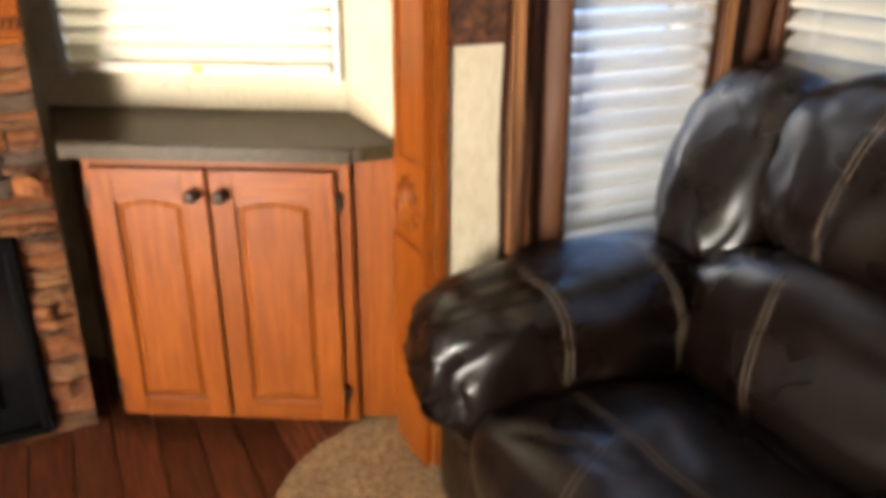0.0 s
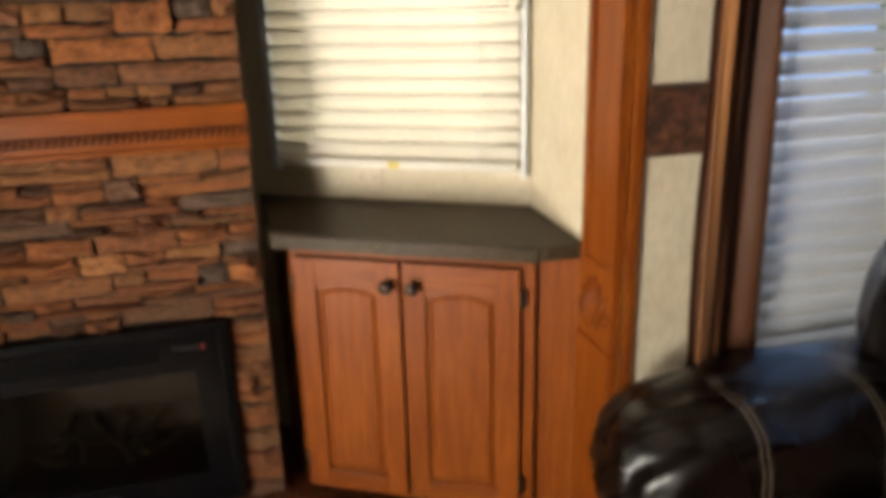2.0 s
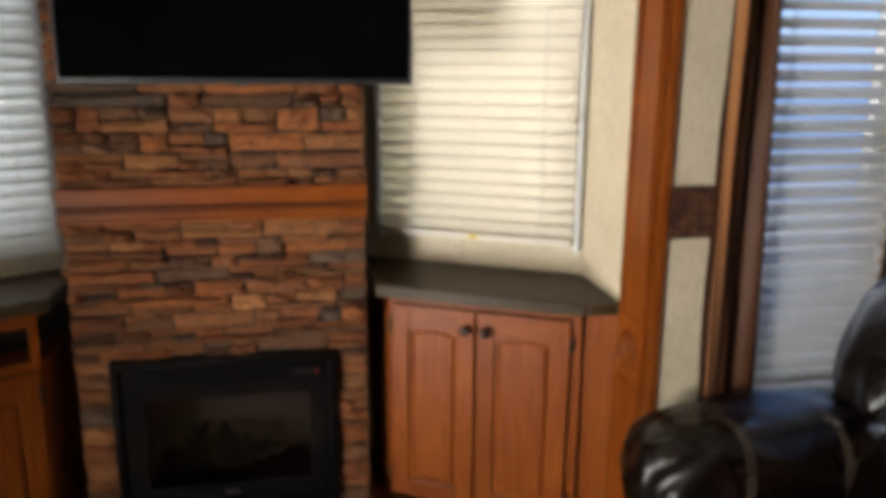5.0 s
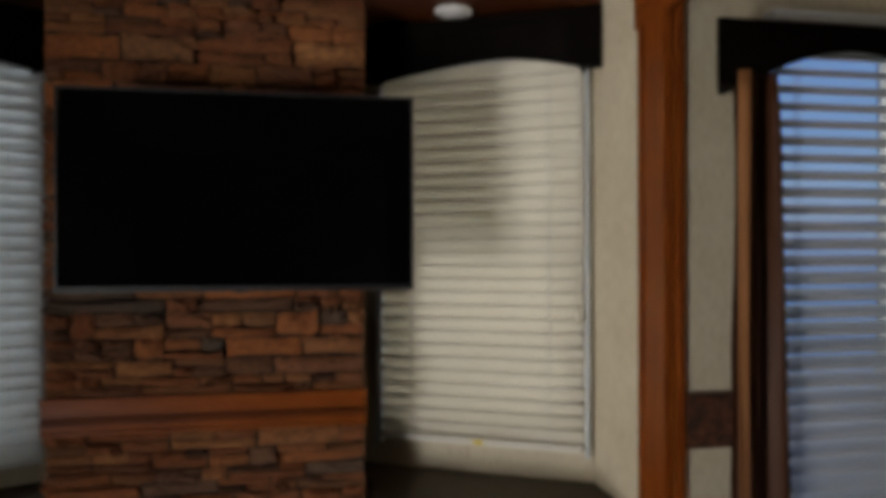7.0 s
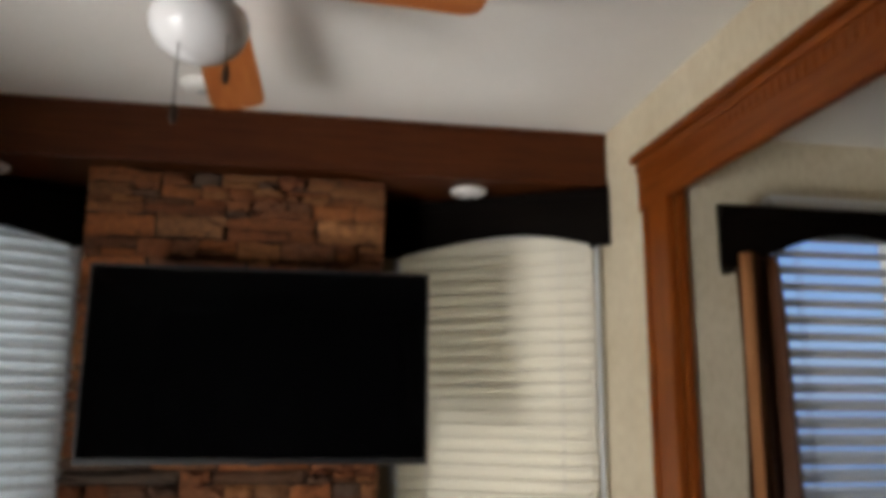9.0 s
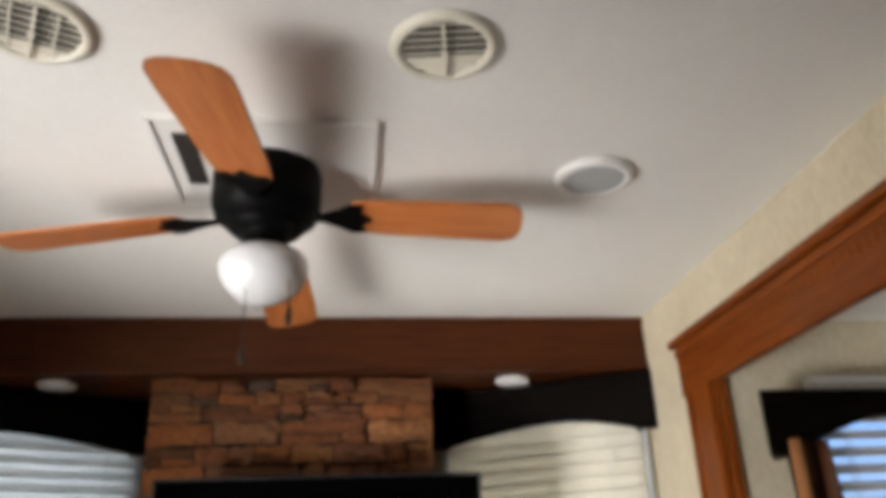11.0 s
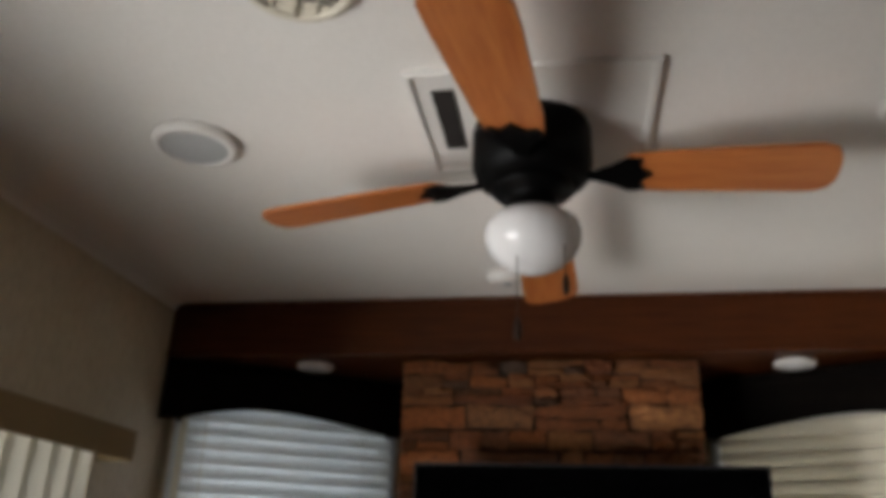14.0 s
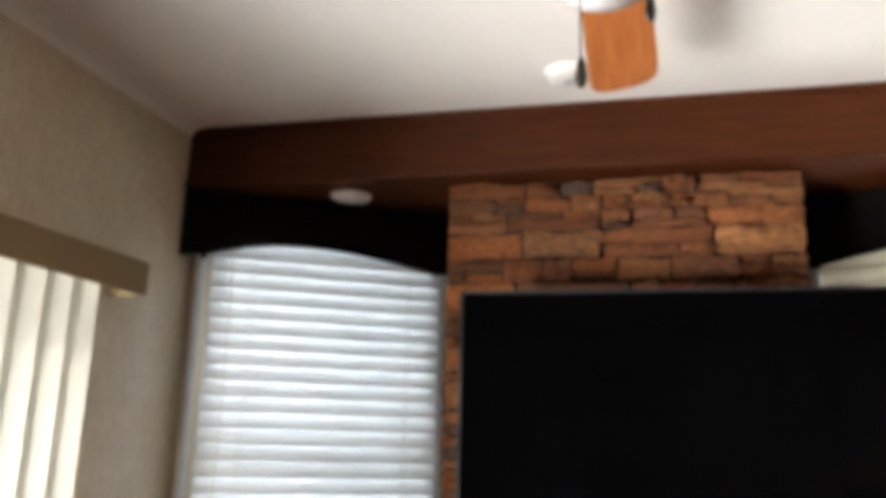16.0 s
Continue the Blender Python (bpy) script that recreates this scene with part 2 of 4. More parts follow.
def tile_mat():
    m, nt, n, l, p = nodes_of("carved_dark_tile")
    f = tex_noise(nt, 42, 5, (1, 1, 1), 0.7)
    g = tex_noise(nt, 120, 4)
    c = ramp(nt, f, [(0.38, (0.020, 0.008, 0.004)), (0.55, (0.10, 0.036, 0.016)), (0.7, (0.20, 0.085, 0.04))])
    c = mix(nt, c, ramp(nt, g, [(0.3, (0.6, 0.6, 0.6)), (0.7, (1, 1, 1))]), 0.6, 'MULTIPLY')
    l.new(c, p.inputs["Base Color"])
    p.inputs["Roughness"].default_value = 0.5
    bump(nt, p, f, 0.9, 0.006)
    return m


def glass_mat():
    m, nt, n, l, p = nodes_of("window_glass")
    p.inputs["Base Color"].default_value = (0.95, 0.97, 0.97, 1)
    p.inputs["Roughness"].default_value = 0.02
    p.inputs["Transmission Weight"].default_value = 1.0
    p.inputs["IOR"].default_value = 1.45
    return m


def smoked_glass():
    m, nt, n, l, p = nodes_of("smoked_glass")
    p.inputs["Base Color"].default_value = (0.45, 0.43, 0.42, 1)
    p.inputs["Roughness"].default_value = 0.05
    p.inputs["Transmission Weight"].default_value = 1.0
    p.inputs["IOR"].default_value = 1.3
    return m


def globe_mat():
    m, nt, n, l, p = nodes_of("opal_glass")
    f = tex_noise(nt, 9, 3)
    l.new(ramp(nt, f, [(0.3, (0.66, 0.65, 0.645)), (0.7, (0.73, 0.725, 0.72))]), p.inputs["Base Color"])
    p.inputs["Roughness"].default_value = 0.22
    p.inputs["Subsurface Weight"].default_value = 0.25
    p.inputs["Subsurface Radius"].default_value = (0.03, 0.03, 0.03)
    return m


def ground_mat():
    m, nt, n, l, p = nodes_of("grass_ground")
    f = tex_noise(nt, 30, 5)
    big = tex_noise(nt, 0.6, 4)
    c = mix(nt, ramp(nt, f, [(0.3, (0.03, 0.06, 0.015)), (0.7, (0.10, 0.15, 0.04))]),
            ramp(nt, big, [(0.4, (0.06, 0.10, 0.03)), (0.65, (0.22, 0.20, 0.14))]), 0.5)
    l.new(c, p.inputs["Base Color"])
    p.inputs["Roughness"].default_value = 0.9
    bump(nt, p, f, 0.8, 0.03)
    return m


M_WALL, M_CEIL, M_STONE, M_PLANK, M_CARPET = wall_paint(), ceiling_paint(), stone_mat(), plank_mat(), carpet_mat()
M_SMOKED = smoked_glass()
M_LEATHER, M_COUNTER, M_TILE, M_GLASS, M_GLOBE, M_GROUND = leather_mat(), counter_mat(), tile_mat(), glass_mat(), globe_mat(), ground_mat()
M_STITCH = plain("tan_thread", (0.13, 0.09, 0.058), 0.7, 0, 0.2, 300, 0.2)
M_MORTARSHADE = plain("mortar_and_shade", (0.018, 0.011, 0.007), 0.95, 0, 0.3, 60, 0.5)


# ---- builders ----
def box(bm, x0, x1, y0, y1, z0, z1, bev=0.0, m=None):
    """A block with eased edges."""
    vs = [bm.verts.new((x, y, z)) for x in (x0, x1) for y in (y0, y1) for z in (z0, z1)]
    if m is not None:
        for v in vs:
            v.co = m @ v.co
    fs = [bm.faces.new([vs[i] for i in f]) for f in ((0, 1, 3, 2), (4, 6, 7, 5), (0, 4, 5, 1), (2, 3, 7, 6), (0, 2, 6, 4), (1, 5, 7, 3))]
    if bev:
        es = list({e for f in fs for e in f.edges})
        bmesh.ops.bevel(bm, geom=es, offset=bev, segments=2, profile=0.6, affect='EDGES', clamp_overlap=True)
    return bm


def slab(bm, outline, z0, z1, m=None):
    """An upright prism over an outline of (x, y) points; m turns it where it belongs."""
    m = m or Matrix.Identity(4)
    lo = [bm.verts.new(m @ Vector((x, y, z0))) for x, y in outline]
    hi = [bm.verts.new(m @ Vector((x, y, z1))) for x, y in outline]
    n = len(outline)
    bm.faces.new(lo[::-1])
    bm.faces.new(hi)
    for i in range(n):
        bm.faces.new((lo[i], lo[(i + 1) % n], hi[(i + 1) % n], hi[i]))
    return bm


def lathe(bm, profile, segs=32, m=None):
    """A turned body from (radius, height) points, about z."""
    m = m or Matrix.Identity(4)
    rings = []
    for r, z in profile:
        if r < 1e-5:
            rings.append([bm.verts.new(m @ Vector((0, 0, z)))])
        else:
            rings.append([bm.verts.new(m @ Vector((r * math.cos(2 * math.pi * i / segs), r * math.sin(2 * math.pi * i / segs), z))) for i in range(segs)])
    for a, b in zip(rings, rings[1:]):
        for i in range(segs):
            j = (i + 1) % segs
            if len(a) == 1 and len(b) > 1:
                bm.faces.new((a[0], b[j], b[i]))
            elif len(b) == 1 and len(a) > 1:
                bm.faces.new((a[i], a[j], b[0]))
            elif len(a) > 1:
                bm.faces.new((a[i], a[j], b[j], b[i]))
    return bm


def tube(bm, pts, r, segs=8):
    """A round cord or rod along points."""
    pts = [Vector(p) for p in pts]
    rings = []
    for i, p in enumerate(pts):
        d = (pts[min(i + 1, len(pts) - 1)] - pts[max(i - 1, 0)]).normalized()
        a = d.orthogonal().normalized()
        b = d.cross(a)
        if rings:
            pa = (rings[-1][0].co - pts[i - 1]).normalized()
            a = (pa - d * pa.dot(d)).normalized()
            b = d.cross(a)
        rings.append([bm.verts.new(p + r * (math.cos(2 * math.pi * k / segs) * a + math.sin(2 * math.pi * k / segs) * b)) for k in range(segs)])
    for a, b in zip(rings, rings[1:]):
        for k in range(segs):
            bm.faces.new((a[k], a[(k + 1) % segs], b[(k + 1) % segs], b[k]))
    bm.faces.new(rings[0][::-1])
    bm.faces.new(rings[-1])
    return bm


def sgn(v, e):
    return math.copysign(abs(v) ** e, v)


def pillow(bm, c, half, e1=0.55, e2=0.55, m=None, nu=40, nv=24, shape=None):
    """A stuffed body: a rounded block, which shape(p, d) may push about."""
    m = m or Matrix.Identity(4)
    rings = []
    for j in range(nv + 1):
        v = -math.pi / 2 + math.pi * j / nv
        ring = []
        for i in range(nu):
            u = 2 * math.pi * i / nu
            d = Vector((sgn(math.cos(v), e1) * sgn(math.cos(u), e2), sgn(math.cos(v), e1) * sgn(math.sin(u), e2), sgn(math.sin(v), e1)))
            p = Vector((c[0] + half[0] * d.x, c[1] + half[1] * d.y, c[2] + half[2] * d.z))
            if shape:
                p = shape(p, d)
            ring.append(bm.verts.new(m @ p))
            if j in (0, nv):
                break
        rings.append(ring)
    for a, b in zip(rings, rings[1:]):
        for i in range(nu):
            k = (i + 1) % nu
            if len(a) == 1:
                bm.faces.new((a[0], b[k], b[i]))
            elif len(b) == 1:
                bm.faces.new((a[i], a[k], b[0]))
            else:
                bm.faces.new((a[i], a[k], b[k], b[i]))
    return bm


def mesh_of(name, bm, material, smooth=False):
    bmesh.ops.recalc_face_normals(bm, faces=bm.faces[:])
    me = bpy.data.meshes.new(name)
    bm.to_mesh(me)
    bm.free()
    me.materials.append(material)
    if smooth:
        for f in me.polygons:
            f.use_smooth = True
    return me


def part(name, bm, material, parent, label="", smooth=False):
    """One mesh under a thing or under a part, built in that thing's own space."""
    ob = new(name, mesh_of(name, bm, material, smooth))
    ob.parent = parent
    if label:
        tagged(ob, label)
    return ob


def piece(name, me, parent, m):
    ob = new(name, me)
    ob.parent = parent
    ob.matrix_basis = m
    return ob


def thing(name, label, category, m=None, group="", kind=""):
    ob = new(name)
    ob.empty_display_size = 0.05
    ob.matrix_basis = m or Matrix.Identity(4)
    return tagged(ob, label, category, group, kind)


def solid(name, bm, material, label, category, m=None, group="", kind="", smooth=False):
    ob = new(name, mesh_of(name, bm, material, smooth))
    ob.matrix_basis = m or Matrix.Identity(4)
    return tagged(ob, label, category, group, kind)


def B():
    return bmesh.new()


# ---- the plan ----
XL, XR, ZC = -1.05, 1.15, 2.272          # side walls and ceiling of the main room
YB = -5.6                                # wall behind
STL, STR = -0.352, 0.486                 # the stone chimney breast
CX = 0.055                               # its middle
SLY, SLX, SLZ = -0.525, 1.91, 2.12         # slide-out: end wall, outer wall, ceiling
SLB = -3.3                               # far end of the slide-out
SOF, SOZ = -0.09, 2.105                  # soffit front and underside
ANG = math.degrees(math.atan2(-0.367, 0.64))
RW = pose(0.50, 0.342, 0, 0, 0, ANG)     # angled wall beside the chimney: local x along it, -y into the room
LWM = pose(2 * CX - 0.50 - 0.75 * math.cos(radians(ANG)), 0.342 + 0.75 * math.sin(radians(ANG)), 0, 0, 0, -ANG)   # the same on the other side, from its outer end
WL = 0.75
WU0, WU1, WZ0, WZ1 = 0.10, 0.69, 0.86, 1.99   # window opening in the angled walls

def holed(bm, a0, a1, z0, z1, h0, h1, k0, k1, d0, d1, along_y=False):
    """A wall with one rectangular opening; a runs along it, d through it."""
    def ring(p0, p1, q0, q1, d):
        return [bm.verts.new((d, a, z) if along_y else (a, d, z)) for a, z in ((p0, q0), (p1, q0), (p1, q1), (p0, q1))]
    of, nf, ob, nb = ring(a0, a1, z0, z1, d0), ring(h0, h1, k0, k1, d0), ring(a0, a1, z0, z1, d1), ring(h0, h1, k0, k1, d1)
    for i in range(4):
        j = (i + 1) % 4
        for quad in ((of[i], of[j], nf[j], nf[i]), (ob[j], ob[i], nb[i], nb[j]), (of[j], of[i], ob[i], ob[j]), (nf[i], nf[j], nb[j], nb[i])):
            bm.faces.new(quad)
    return bm


# ---- structure ----
solid("ground", box(B(), -60, 60, -60, 60, -1.3, -1.1), M_GROUND, "grass and gravel ground outside the trailer", "ground", kind="structure")
solid("floor", box(B(), XL - 0.06, SLX + 0.05, YB, 0.5, -0.12, -0.012), M_MORTARSHADE, "dark subfloor below the wood planks", "floor", kind="structure")
floor = bpy.data.objects["floor"]
bm = box(B(), XL - 0.06, XR, YB - 0.05, 0.5, ZC, ZC + 0.06)
solid("ceiling", bm, M_CEIL, "off-white textured vinyl ceiling of the trailer", "ceiling", kind="structure")
bm = box(B(), XR + 0.023, SLX + 0.05, SLB - 0.05, SLY + 0.04, SLZ, SLZ + 0.05)
solid("ceiling_slide", bm, M_CEIL, "low off-white ceiling of the slide-out", "ceiling", kind="structure")


def angled_wall(name, m, flip, label):
    bm = B()
    a, b = (WU0, WU1) if not flip else (WL - WU1, WL - WU0)
    holed(bm, 0, WL + (0.03 if not flip else 0), 0, ZC, a, b, WZ0, WZ1, 0, 0.05)
    return solid(name, bm, M_WALL, label, "wall", m, kind="structure")


angled_wall("wall_northeast", RW, False, "cream wallpapered angled wall with a window")
angled_wall("wall_northwest", LWM, True, "cream wallpapered angled wall with a window")
solid("wall_north", box(B(), STL - 0.05, STR + 0.05, 0.36, 0.41, 0, ZC), M_WALL, "cream wall behind the stone chimney breast", "wall", kind="structure")

bm = B()                                 # short return wall, and the strip over the slide-out's opening
box(bm, XR, XR + 0.022, SLY + 0.004, 0.02, 0, ZC)
box(bm, XR, XR + 0.022, SLB, SLY + 0.004, SLZ - 0.02, ZC)
box(bm, XR, XR + 0.022, YB, SLB, 0, ZC)
solid("wall_east", bm, M_WALL, "cream wallpapered side wall round the slide-out opening", "wall", kind="structure")

DY0, DY1, DZ0, DZ1 = -2.38, -0.42, 0.06, 1.83       # glazed door in the west wall
bm = holed(B(), YB, 0.03, 0, ZC, DY0, DY1, DZ0, DZ1, XL - 0.05, XL, True)
solid("wall_west", bm, M_WALL, "beige wallpapered side wall with a glazed door", "wall", kind="structure")
# unseen end wall; dark and set far back to cut bounce and reflections
solid("wall_south", box(B(), XL - 0.05, SLX + 0.05, YB - 0.05, YB, 0, ZC), M_BEAM, "unseen plain dark wood wall added to close the room", "wall", kind="structure")

EX0, EX1, EZ0, EZ1 = 1.385, 1.75, 0.52, 1.90        # window in the slide-out's end wall
bm = holed(B(), XR + 0.023, SLX, 0, SLZ, EX0, EX1, EZ0, EZ1, SLY, SLY + 0.04)
solid("wall_slide_north", bm, M_WALL, "cream wallpapered end wall of the slide-out", "wall", kind="structure")
OY0, OY1, OZ0, OZ1 = -2.4, -0.68, 0.80, 1.75        # window behind the sofa
bm = holed(B(), SLB, SLY + 0.04, 0, SLZ, OY0, OY1, OZ0, OZ1, SLX, SLX + 0.05, True)
solid("wall_slide_east", bm, M_WALL, "cream outer wall of the slide-out behind the sofa", "wall", kind="structure")
solid("wall_slide_south", box(B(), XR + 0.023, SLX, SLB - 0.04, SLB, 0, SLZ), M_WALL, "cream far end wall of the slide-out", "wall", kind="structure")

# cove strip where the west wall meets the ceiling
bm = B()
prof = [(XL, ZC - 0.022), (XL + 0.004, ZC - 0.022), (XL + 0.010, ZC - 0.014), (XL + 0.020, ZC - 0.007), (XL + 0.034, ZC - 0.004), (XL + 0.034, ZC - 0.001), (XL, ZC - 0.001)]
lo = [bm.verts.new((x, YB, z)) for x, z in prof]
hi = [bm.verts.new((x, SOF, z)) for x, z in prof]
for i in range(len(prof)):
    j = (i + 1) % len(prof)
    bm.faces.new((lo[i], lo[j], hi[j], hi[i]))
bm.faces.new(lo[::-1]), bm.faces.new(hi)
solid("trim_cove", bm, M_CEIL, "off-white cove moulding along the ceiling edge", "moulding", kind="structure")

# soffit: a wood box under the ceiling, over the chimney breast and the corner windows
soffit = thing("soffit", "dark cherry wood soffit across the end wall", "soffit", kind="structure")
part("front_board", box(B(), XL, XR, SOF, SOF + 0.018, SOZ, ZC - 0.001, 0.002), M_BEAM, soffit)
part("underside", box(B(), XL, XR, SOF + 0.018, 0.36, SOZ + 0.004, SOZ + 0.02), M_BEAM, soffit)
part("bottom_bead", box(B(), XL, XR, SOF - 0.008, SOF, SOZ, SOZ + 0.018, 0.003), M_BEAM, soffit)
part("top_bead", box(B(), XL, XR, SOF - 0.006, SOF, ZC - 0.016, ZC - 0.001, 0.002), M_BEAM, soffit)

# casing of the slide-out's opening: a fluted post with a carved block, and a header
CY0, CY1 = -0.524, -0.374
casing = thing("trim_casing", "reddish cherry wood casing round the slide-out opening", "door casing", kind="structure")
bm = box(B(), XR - 0.016, XR, CY0, CY1, 0.72, 1.961, 0.003)
box(bm, XR - 0.024, XR - 0.016, CY0, CY0 + 0.03, 0.72, 1.961, 0.003)
box(bm, XR - 0.022, XR - 0.016, CY1 - 0.025, CY1, 0.72, 1.961, 0.003)
part("post", bm, M_CHERRY_Z, casing)
bm = box(B(), XR - 0.022, XR, CY0, CY1, 0.545, 0.72, 0.004)
part("carved_block", bm, M_CHERRY_Z, casing, "carved block with a shell pattern")
cb = casing.children[-1]
bm = B()                                 # the carved fan on the block
for k in range(7):
    a = radians(-66 + 22 * k)
    y, z = (CY0 + CY1) / 2, 0.575
    tube(bm, [(XR - 0.024, y + 0.02 * math.sin(a), z + 0.02 * math.cos(a)), (XR - 0.027, y + 0.05 * math.sin(a), z + 0.065 * math.cos(a)), (XR - 0.022, y + 0.066 * math.sin(a), z + 0.115 * math.cos(a))], 0.006, 6)
part("carving", bm, M_CHERRY_Z, cb, smooth=True)
part("plinth", box(B(), XR - 0.026, XR, CY0, CY1, 0.03, 0.545, 0.004), M_CHERRY_Z, casing)
bm = box(B(), XR - 0.016, XR, SLB, CY1 + 0.03, 1.961, 2.098, 0.003)
part("header_board", bm, M_CHERRY_Y, casing)
bm = box(B(), XR - 0.03, XR, SLB, CY1 + 0.05, 2.098, 2.120, 0.005)
box(bm, XR - 0.022, XR - 0.016, SLB, CY1 + 0.03, 2.070, 2.088, 0.002)
part("crown", bm, M_CHERRY_Y, casing)
part("bottom_bead", box(B(), XR - 0.024, XR - 0.016, SLB, CY0 + 0.02, 1.961, 1.985, 0.003), M_CHERRY_Y, casing)
bm = B()
for k in range(72):                      # dentils below the crown
    y = CY1 - 0.02 - 0.026 * k
    box(bm, XR - 0.0185, XR - 0.016, y - 0.013, y, 2.034, 2.062)
part("dentil_row", bm, M_CHERRY_Y, casing)
bm = box(B(), XR, XR + 0.022, CY0 - 0.012, CY0, 0.03, SLZ - 0.021, 0.002)
part("reveal", bm, M_CHERRY_Z, casing)


# ---- windows and blinds ----
def window(name, m, u0, u1, z0, z1, label):
    """A glazed opening; local x along the wall, y outward."""
    w = thing(name, label, "window", m, kind="structure")
    bm = B()
    f = 0.022
    box(bm, u0, u1, 0.012, 0.045, z0, z0 + f, 0.002)
    box(bm, u0, u1, 0.012, 0.045, z1 - f, z1, 0.002)
    box(bm, u0, u0 + f, 0.012, 0.045, z0 + f, z1 - f, 0.002)
    box(bm, u1 - f, u1, 0.012, 0.045, z0 + f, z1 - f, 0.002)
    zm = z0 + (z1 - z0) * 0.5
    box(bm, u0 + f, u1 - f, 0.018, 0.038, zm - 0.012, zm + 0.012, 0.002)
    part("window_frame", bm, M_WHITEP, w)
    for a, b in ((z0 + f, zm - 0.012), (zm + 0.012, z1 - f)):
        p = part("pane", box(B(), u0 + f, u1 - f, 0.028, 0.031, a, b), M_GLASS, w)
        p.visible_shadow = False
    return w


def slat_mesh(name, length, width, mat):
    """A thin bowed slat, level."""
    bm = B()
    n, t = 4, 0.0011
    rows = []
    for s in (1, -1):
        for i in range(n + 1):
            y = -width / 2 + width * i / n
            z = 0.0055 * (1 - (2 * y / width) ** 2) + s * t
            rows.append([bm.verts.new((-length / 2, y, z)), bm.verts.new((length / 2, y, z))])
    for base in (0, n + 1):
        for i in range(n):
            a, b = rows[base + i], rows[base + i + 1]
            bm.faces.new((a[0], a[1], b[1], b[0]))
    for i in (0, n):
        a, b = rows[i], rows[n + 1 + i]
        bm.faces.new((a[0], a[1], b[1], b[0]))
    return mesh_of(name, bm, mat, True)


def blind(m, u0, u1, z0, z1, mat, label, tilt, y=-0.035, pitch=0.040, wand=None, cords=(0.16, 0.84)):
    b = thing("window_blind", label, "blind", m, group="slatted window blinds")
    mid, length = (u0 + u1) / 2, u1 - u0
    part("headrail", box(B(), u0, u1, y - 0.024, y + 0.024, z1, z1 + 0.04, 0.003), mat, b)
    part("bottom_rail", box(B(), u0, u1, y - 0.022, y + 0.022, z0, z0 + 0.022, 0.005), mat, b)
    me = slat_mesh("slat", length, 0.055, mat)
    n = int((z1 - z0 - 0.03) / pitch)
    for k in range(n):
        z = z0 + 0.04 + k * pitch
        piece("slat", me, b, pose(mid, y, z, tilt + 1.6 * math.sin(k * 2.3), 0, 0.15 * math.sin(k * 1.7)))
    for c in cords:
        u = u0 + c * length
        bm = B()
        tube(bm, [(u, y - 0.028, z0), (u + 0.001, y - 0.028, (z0 + z1) / 2), (u, y - 0.028, z1)], 0.0012, 5)
        tube(bm, [(u + 0.012, y - 0.028, z0), (u + 0.011, y - 0.028, (z0 + z1) / 2), (u + 0.012, y - 0.028, z1)], 0.0012, 5)
        part("ladder_cord", bm, M_WHITEP, b)
    if wand:
        bm = B()
        tube(bm, [(wand[0], y - 0.030, z1), (wand[0] + 0.004, y - 0.032, (z1 + wand[1]) / 2), (wand[0], y - 0.030, wand[1])], 0.0018, 6)
        lathe(bm, [(0, -0.03), (0.006, -0.028), (0.008, -0.01), (0.004, 0.004), (0, 0.005)], 8, Matrix.Translation((wand[0], y - 0.030, wand[1])))
        part("pull_cord", bm, M_CREAMP, b, "cream pull cord with a tassel")
    return b


def valance(m, u0, u1, z1, drop, rise, depth, label, peak=0.5):
    """A box valance whose lower edge is arched."""
    v = thing("window_valance", label, "valance", m, group="dark window valances")
    n = 24
    bm = B()
    top0, bot0, top1, bot1 = [], [], [], []
    for i in range(n + 1):
        s = i / n
        k = s / peak if s < peak else (1 - s) / (1 - peak)
        zb = z1 - drop + rise * math.sin(math.pi / 2 * max(0.0, (k - 0.12) / 0.88)) ** 1.1
        u = u0 + (u1 - u0) * s
        for lst, y, z in ((top0, -depth, z1), (bot0, -depth, zb), (top1, -depth + 0.016, z1), (bot1, -depth + 0.016, zb)):
            lst.append(bm.verts.new((u, y, z)))
    for i in range(n):
        bm.faces.new((top0[i], top0[i + 1], bot0[i + 1], bot0[i]))
        bm.faces.new((top1[i + 1], top1[i], bot1[i], bot1[i + 1]))
        bm.faces.new((bot0[i], bot0[i + 1], bot1[i + 1], bot1[i]))
        bm.faces.new((top0[i + 1], top0[i], top1[i], top1[i + 1]))
    for i in (0, n):
        bm.faces.new((top0[i], bot0[i], bot1[i], top1[i]))
    part("front_board", bm, M_ESPRESSO, v)
    bm = box(B(), u0 + 0.052, u0 + 0.066, -depth + 0.016, -0.001, z1 - drop, z1 - 0.015, 0.002)
    part("side_board", bm, M_ESPRESSO, v)
    bm = box(B(), u1 - 0.066, u1 - 0.052, -depth + 0.016, -0.001, z1 - drop, z1 - 0.015, 0.002)
    part("side_board", bm, M_ESPRESSO, v)
    part("top_board", box(B(), u0 + 0.06, u1 - 0.06, -depth + 0.016, -0.001, z1 - 0.014, z1, 0.002), M_ESPRESSO, v)
    part("ridge", box(B(), u0, u1, -depth - 0.008, -depth, z1 - 0.03, z1 - 0.002, 0.003), M_ESPRESSO, v)
    return v


